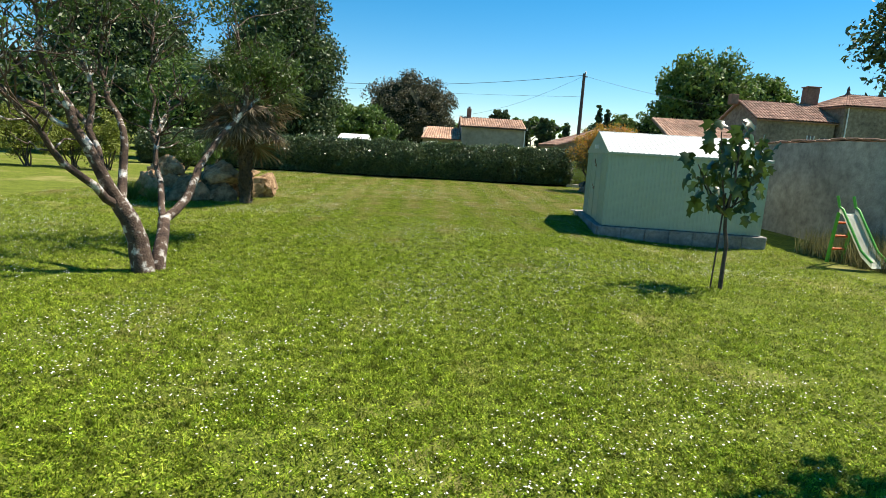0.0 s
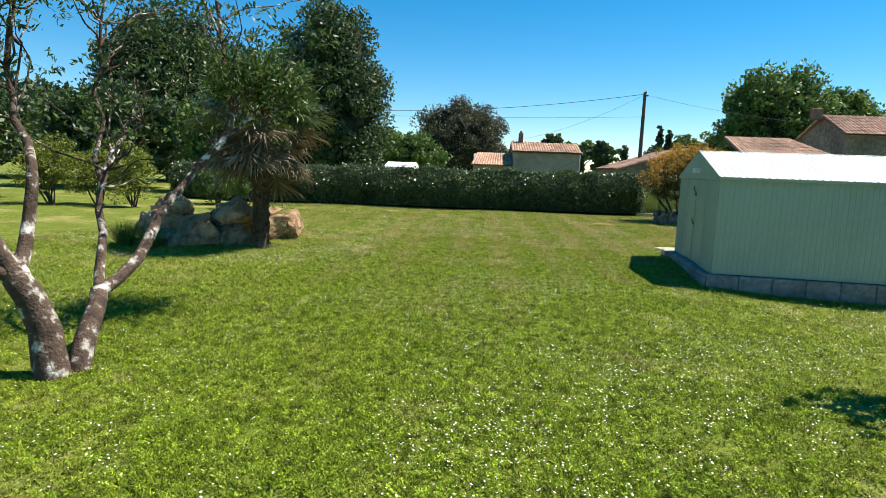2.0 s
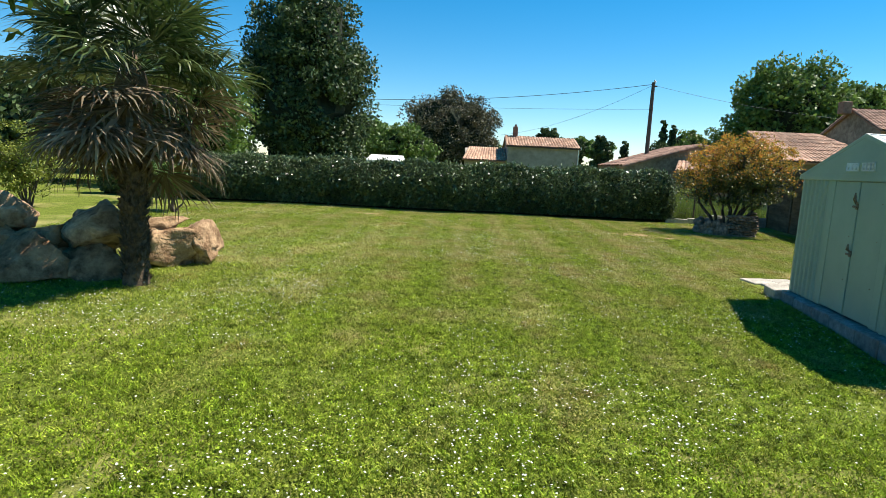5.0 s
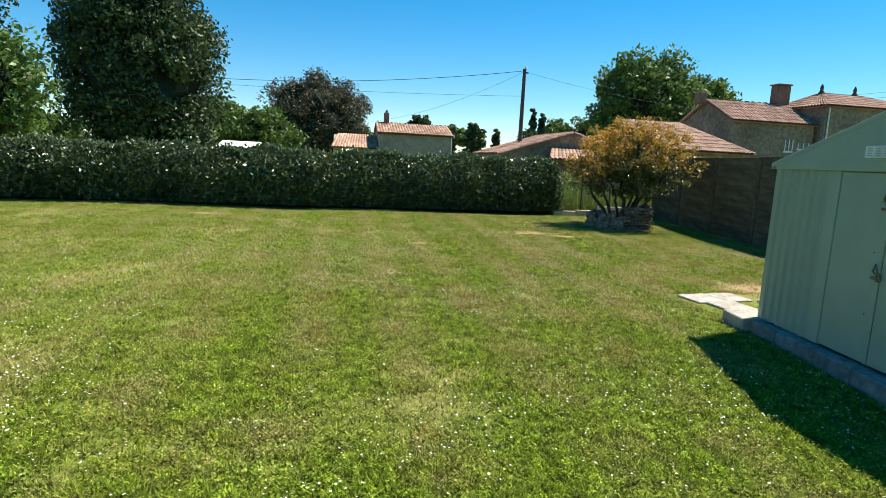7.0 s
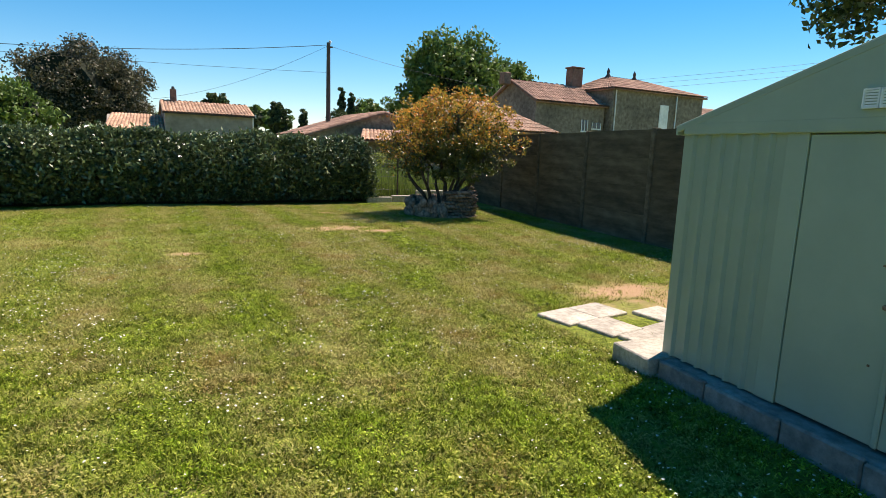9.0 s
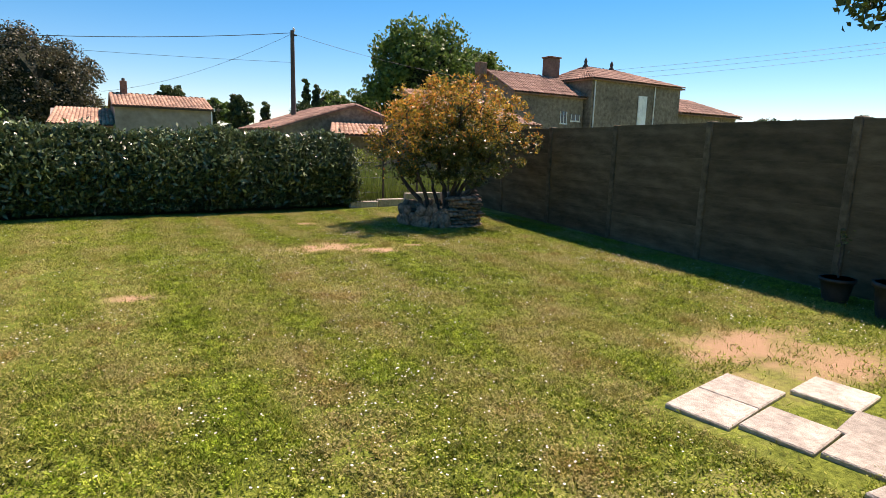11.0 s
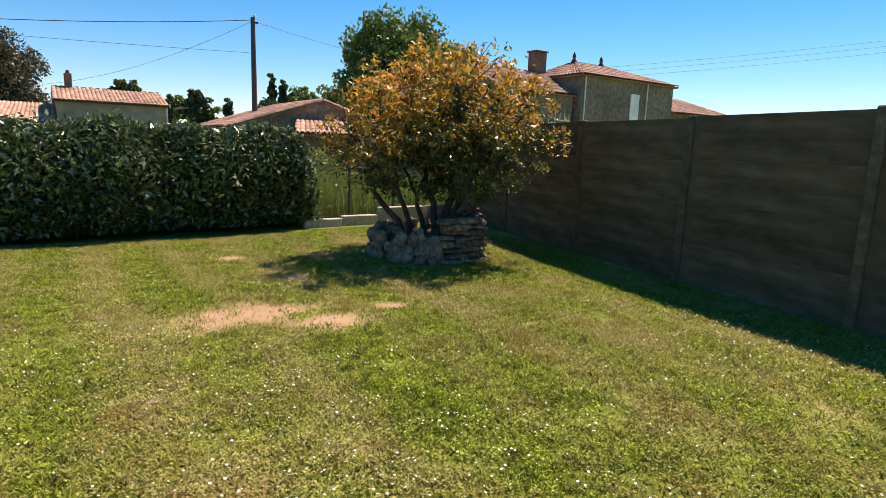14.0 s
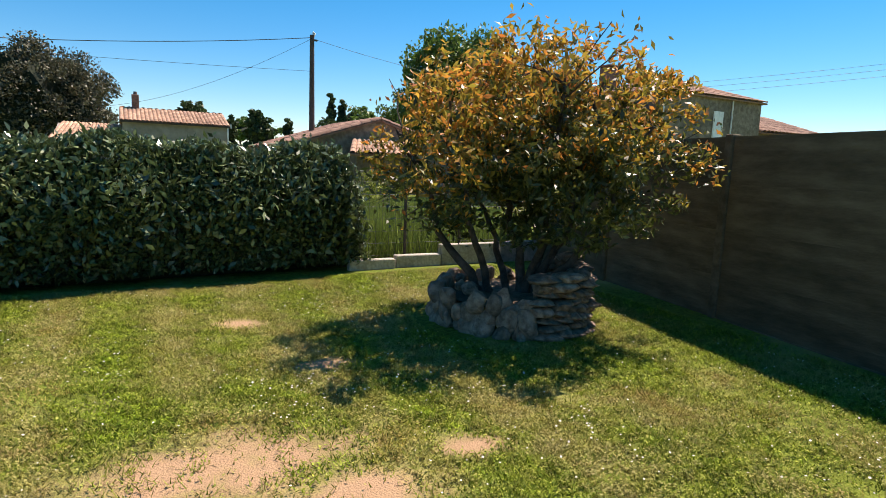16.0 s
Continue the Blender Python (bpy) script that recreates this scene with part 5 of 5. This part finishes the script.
# ---- utility pole and wires ----
def build_pole():
    px, py, pz = 13.97, 55.6, 9.0
    p = thing("utility_pole", (px, py, 0), "dark wooden utility pole carrying overhead cables", "utility pole")
    part("shaft", tubes([[(0, 0, -0.3, 0.19), (0, 0, 5, 0.16), (0, 0, pz, 0.13)]], 12), M_DARKWOOD, p, smooth=True)
    part("bracket", box_bm(-0.12, -0.12, pz - 0.35, 0.3, -0.04, pz - 0.25), M_DARKWOOD, p)
    part("insulator", tubes([[(0.1, 0, pz - 0.1, 0.06), (0.12, 0, pz + 0.1, 0.1), (0.05, 0, pz + 0.2, 0.03)]], 8), M_WHITE, p)
    for n, (a, b, sag) in enumerate((((0, 0, 8.85), (-43.5, 11.6, 8.85), 1.5), ((0, 0, 8.8), (-11.0, 20.0, 5.4), 0.7), ((0, 0, 8.8), (17.0, -9.5, 5.6), 0.6), ((0, 0, 6.9), (-60, 8, 8.0), 0.8))):
        pts = []
        for i in range(25):
            t = i / 24
            pts.append((px + a[0] + (b[0] - a[0]) * t, py + a[1] + (b[1] - a[1]) * t, a[2] + (b[2] - a[2]) * t - 4 * sag * t * (1 - t), 0.022 if n == 0 else 0.011))
        w = part("overhead_cable", tubes([pts], 5), M_WIRE)
        tagged(w, "thin dark overhead cable strung from the pole", "cable")
    far = thing("utility_pole", (75, 20, 0), "tall dark wooden utility pole beyond the farm", "utility pole")
    part("shaft", tubes([[(0, 0, -0.3, 0.2), (0, 0, 14.5, 0.14)]], 10), M_DARKWOOD, far)
    for dz in (0, 0.5, 0.95):
        pts = [(45 + 30 * t, 60 - 40 * t, 8.3 + dz + 5 * t - 2 * t * (1 - t), 0.012) for t in np.linspace(0, 1, 13)]
        w = part("overhead_cable", tubes([pts], 4), M_WIRE)
        tagged(w, "thin distant dark overhead cable", "cable")


build_pole()


# ---- kerb, wire fence and rough grass in the gap beside the hedge ----
def build_gap():
    for k, (x, ln, h) in enumerate(((7.05, 0.72, 0.16), (7.82, 0.76, 0.20), (8.75, 1.05, 0.34), (9.75, 0.8, 0.34))):
        o = part("kerb_block", box_bm(-ln / 2, -0.07, -0.1, ln / 2, 0.07, h, 0.012), M_PAVER if k < 3 else M_CONC)
        o.matrix_world = pose(x, 27.95 + 0.02 * k, 0, 0, 0, -2 + k)
        tagged(o, "weathered pale concrete kerb block at the lawn edge", "kerb", "kerb blocks by the fence")
    fence = thing("wire_fence", (6.75, 28.3, 0), "dark green wire mesh garden fence with thin posts", "fence")
    for x in (0, 1.0, 2.0, 3.0):
        part("post", box_bm(x - 0.02, -0.02, -0.1, x + 0.02, 0.02, 1.35, 0.004), M_DARKWOOD, fence)
    for z in np.arange(0.15, 1.31, 0.19):
        part("wire", tubes([[(0, 0, z, 0.003), (3.1, 0, z, 0.003)]], 4), M_WIRE, fence)
    for x in np.arange(0.06, 3.1, 0.11):
        part("wire", tubes([[(x, 0.004, 0.1, 0.002), (x, 0.004, 1.3, 0.002)]], 4), M_WIRE, fence)
    gen = np.random.default_rng(17)
    n = 16000
    p = np.stack([gen.uniform(6.3, 10.6, n), gen.uniform(28.35, 32.5, n), np.zeros(n)], 1)
    g = part("tall_grass", blade_mesh(p, 0.85, 0.016, gen, 0.2), M_GREENGRASS)
    tagged(g, "tall sunlit green grass behind the wire fence", "grass", kind="stuff")
    n = 9000
    t = gen.uniform(0, 1, n)
    x = 7.75 + 0.35 * t + gen.uniform(-0.1, 1.15, n) ** 1 * 0.95
    y = 11.6 - 5.2 * t + gen.normal(0, 0.1, n)
    g = part("dry_grass", blade_mesh(np.stack([x, y, lawn_z(x, y)], 1), 0.55, 0.012, gen, 0.25), M_DRYGRASS)
    tagged(g, "tall dry grass strip along the old wall", "grass", kind="stuff")
    post = part("fence_post", tubes([[(0, 0, -0.1, 0.05), (0.01, 0, 0.7, 0.045), (0, 0.01, 1.42, 0.045), (0, 0.01, 1.44, 0.02)]], 10), M_POST, smooth=True)
    post.matrix_world = pose(7.5, 8.4, 0)
    tagged(post, "weathered round wooden fence post in dry grass", "post")


build_gap()


def build_slide():
    s = thing("toy_slide", (7.74, 9.85, float(lawn_z(7.74, 9.85))), "small green and white plastic toddler slide with orange ladder", "slide")
    path = [(-0.13, 0.42, 0.94), (-0.12, 0.34, 0.91), (-0.08, 0.1, 0.58), (-0.03, -0.15, 0.24), (0.03, -0.36, 0.08)]
    w = Vector((1, 0.1, 0)).normalized() * 0.16
    bm = bmesh.new()
    prev = None
    for q in path:
        q = Vector(q)
        ring = [bm.verts.new(q + w * t + Vector((0, 0, z))) for t, z in ((-1, 0.1), (-0.95, 0), (0.95, 0), (1, 0.1))]
        if prev:
            for j in range(3):
                bm.faces.new((prev[j], prev[j + 1], ring[j + 1], ring[j]))
        prev = ring
    bmesh.ops.solidify(bm, geom=bm.faces[:], thickness=0.02)
    part("chute", bm, M_SLIDEW, s)
    for t in (-1, 1):
        part("side_rail", tubes([[(*(Vector(q) + w * t + Vector((0, 0, 0.1))), 0.022) for q in path]], 8), M_SLIDE, s)
        part("handle", tubes([[(*(Vector(path[0]) + w * t + Vector((0, 0, 0.1))), 0.025), (*(Vector(path[0]) + w * t + Vector((-0.05, 0.03, 0.3))), 0.025)]], 8), M_SLIDE, s)
        part("leg", tubes([[(*(Vector(path[0]) + w * t), 0.03), (*(Vector((-0.02, 0.66, 0)) + w * t), 0.035)]], 8), M_SLIDE, s)
    for z in (0.25, 0.5, 0.75):
        c = Vector((-0.13 + 0.11 * (1 - z), 0.42 + 0.24 * (1 - z), z))
        part("rung", tubes([[(*(c - w), 0.025), (*(c + w), 0.025)]], 8), M_ORANGE, s)


build_slide()

def build_pot(x, y, r, h, stem):
    pot = thing("plant_pot", (x, y, float(lawn_z(x, y))), "dark plastic plant pot standing by the concrete wall", "plant pot", "pots by the wall")
    part("body", tubes([[(0, 0, 0, r * 0.72), (0, 0, h * 0.5, r * 0.86), (0, 0, h * 0.86, r * 0.95), (0, 0, h * 0.87, r * 1.08), (0, 0, h, r * 1.08), (0, 0, h, r * 0.94), (0, 0, h * 0.86, r * 0.9), (0, 0, h * 0.84, 0.01)]], 18), M_POT, pot)
    if stem:
        gen = np.random.default_rng(77)
        plant = thing("potted_sapling", (x, y, float(lawn_z(x, y)) + h * 0.8), "thin bare sapling with few leaves in a pot", "plant")
        part("stem", tubes([wavy([(0, 0, 0), (0.02, 0.01, 0.35), (-0.02, 0.03, stem)], 0.014, 0.005, gen, 7, 0.01)], 7), M_BARK2, plant, smooth=True)
        p = np.stack([gen.normal(0, 0.05, 24), gen.normal(0, 0.05, 24), gen.uniform(stem * 0.55, stem, 24)], 1)
        part("leaves", leaves(p, 0.06, gen), M_OLIVE, plant)


build_pot(8.16, 17.68, 0.17, 0.26, 0.6)
build_pot(7.95, 17.05, 0.2, 0.36, 0)

for x, y, r in ((3.28, 21.42, 0.036), (9.35, 21.2, 0.05)):
    o = part("stone", lumpy(r, rng, 2, (1.2, 1, 0.6), 0.3), M_STONE)
    o.matrix_world = pose(x, y, 0.01)
    tagged(o, "single small pale stone lying on the lawn", "stone")


# ---- grass and daisies over the lawn ----
def build_lawn():
    gen = np.random.default_rng(99)
    line = [(0.0, -0.5), (-0.1, 4.0), (-0.4, 8.0), (0.0, 10.5), (0.9, 12.6), (1.4, 15.3), (2.2, 16.8), (3.2, 18.4), (3.9, 20.0), (5.5, 23.0)]
    lx, ly = np.array(line).T
    n = 5600000
    x, y = gen.uniform(-9, 9.3, n), gen.uniform(0.6, 27.6, n)
    d = np.abs(x - np.interp(y, ly, lx))
    clump = 0.6 * drift(x, y, 9.0, 1) + 0.4 * drift(x, y, 3.1, 2)
    keep = gen.uniform(0, 1, n) < (0.16 + 0.62 * np.exp(-(d / 3.2) ** 2)) * np.clip(0.1 + 1.75 * clump, 0.12, 1)
    worn = drift(x, y, 1.4, 31) * 0.7 + drift(x, y, 5.0, 32) * 0.3
    keep &= (worn < 0.74) | (gen.uniform(0, 1, n) < 0.35)
    # thin over bare earth, none under the shed, slabs and planter
    for bx, by, rx, ry in BARE:
        q = ((x - bx) / rx) ** 2 + ((y - by) / ry) ** 2
        keep &= gen.uniform(0, 1, n) > 0.985 * np.exp(-q ** 2 * 0.5) * np.clip(0.55 + 0.9 * drift(x, y, 7.0, 41), 0, 1)
    inv = SHED.inverted()
    sx = inv[0][0] * x + inv[0][1] * y + inv[0][3]
    sy = inv[1][0] * x + inv[1][1] * y + inv[1][3]
    keep &= ~((sx > -0.16) & (sx < SL + 0.14) & (sy > -0.12) & (sy < SW + 0.3))
    keep &= np.hypot(x - 7.35, y - 24.95) > 0.95
    keep &= x < 9.2 + 0.162 * (y - 22.03)
    keep &= ~((x > 4.15) & (x < 5.65) & (y > 15.8) & (y < 17.0) & (gen.uniform(0, 1, n) < 0.975))
    x, y = x[keep], y[keep]
    p = np.stack([x, y, lawn_z(x, y)], 1)
    clump = 0.6 * drift(x, y, 9.0, 1) + 0.4 * drift(x, y, 3.1, 2)
    tall = 0.016 + 0.036 * clump
    g = part("lawn_grass", blade_mesh(p, tall, 0.009, gen, 0.8), M_GRASS)
    tagged(g, "short mown grass blades of the lawn", "grass", kind="stuff")
    q = p[gen.uniform(0, 1, len(p)) < 0.5]
    q = q + np.stack([gen.normal(0, 0.02, len(q)), gen.normal(0, 0.02, len(q)), gen.uniform(0.012, 0.028, len(q))], 1)
    m = len(q)
    a = gen.uniform(0, 2 * np.pi, m)
    d = np.stack([np.cos(a), np.sin(a), gen.normal(0, 0.35, m)], 1) * gen.uniform(0.006, 0.012, (m, 1))
    e = np.stack([-np.sin(a), np.cos(a), gen.normal(0, 0.35, m)], 1) * gen.uniform(0.004, 0.008, (m, 1))
    o = part("clover", mesh_np("clover", np.stack([q - d, q + e, q + d, q - e], 1).reshape(-1, 3), np.arange(4 * m).reshape(-1, 4)), M_GRASS)
    tagged(o, "low clover and weed leaves in the lawn", "clover", kind="stuff")
    n = 230000
    x, y = gen.uniform(-9, 9, n), gen.uniform(0.8, 27.3, n)
    pat = 1.1 * drift(x, y, 0.8, 21) + 0.7 * drift(x, y, 3.0, 22) - 0.9
    keep = gen.uniform(0, 1, n) < np.clip(0.2 + 1.1 * pat, 0.09, 1) * np.clip(1.2 - y / 30, 0.25, 1) * 0.75
    sx = inv[0][0] * x + inv[0][1] * y + inv[0][3]
    sy = inv[1][0] * x + inv[1][1] * y + inv[1][3]
    keep &= ~((sx > -0.2) & (sx < SL + 0.2) & (sy > -0.2) & (sy < SW + 0.4)) & (np.hypot(x - 7.35, y - 24.95) > 1.0) & (x < 9.1 + 0.162 * (y - 22.03))
    keep &= ~((x > 4.1) & (x < 5.75) & (y > 15.6) & (y < 17.1))
    for bx, by, rx, ry in BARE:
        keep &= ((x - bx) / rx) ** 2 + ((y - by) / ry) ** 2 > 0.8
    x, y = x[keep], y[keep]
    n = len(x)
    z = lawn_z(x, y) + gen.uniform(0.035, 0.055, n)
    r = gen.uniform(0.0035, 0.0085, n)
    c = np.stack([x, y, z], 1)
    a = np.arange(6) * np.pi / 3
    tilt = gen.normal(0, 0.25, (n, 2))
    ring = np.stack([c[:, None, 0] + r[:, None] * np.cos(a), c[:, None, 1] + r[:, None] * np.sin(a), c[:, None, 2] + r[:, None] * (tilt[:, :1] * np.cos(a) + tilt[:, 1:] * np.sin(a))], -1)
    F = np.arange(6 * n).reshape(-1, 6)
    o = part("daisies", mesh_np("daisies", ring.reshape(-1, 3), F), M_PETAL)
    tagged(o, "scattered small white daisies in the lawn", "flowers", kind="stuff")


build_lawn()
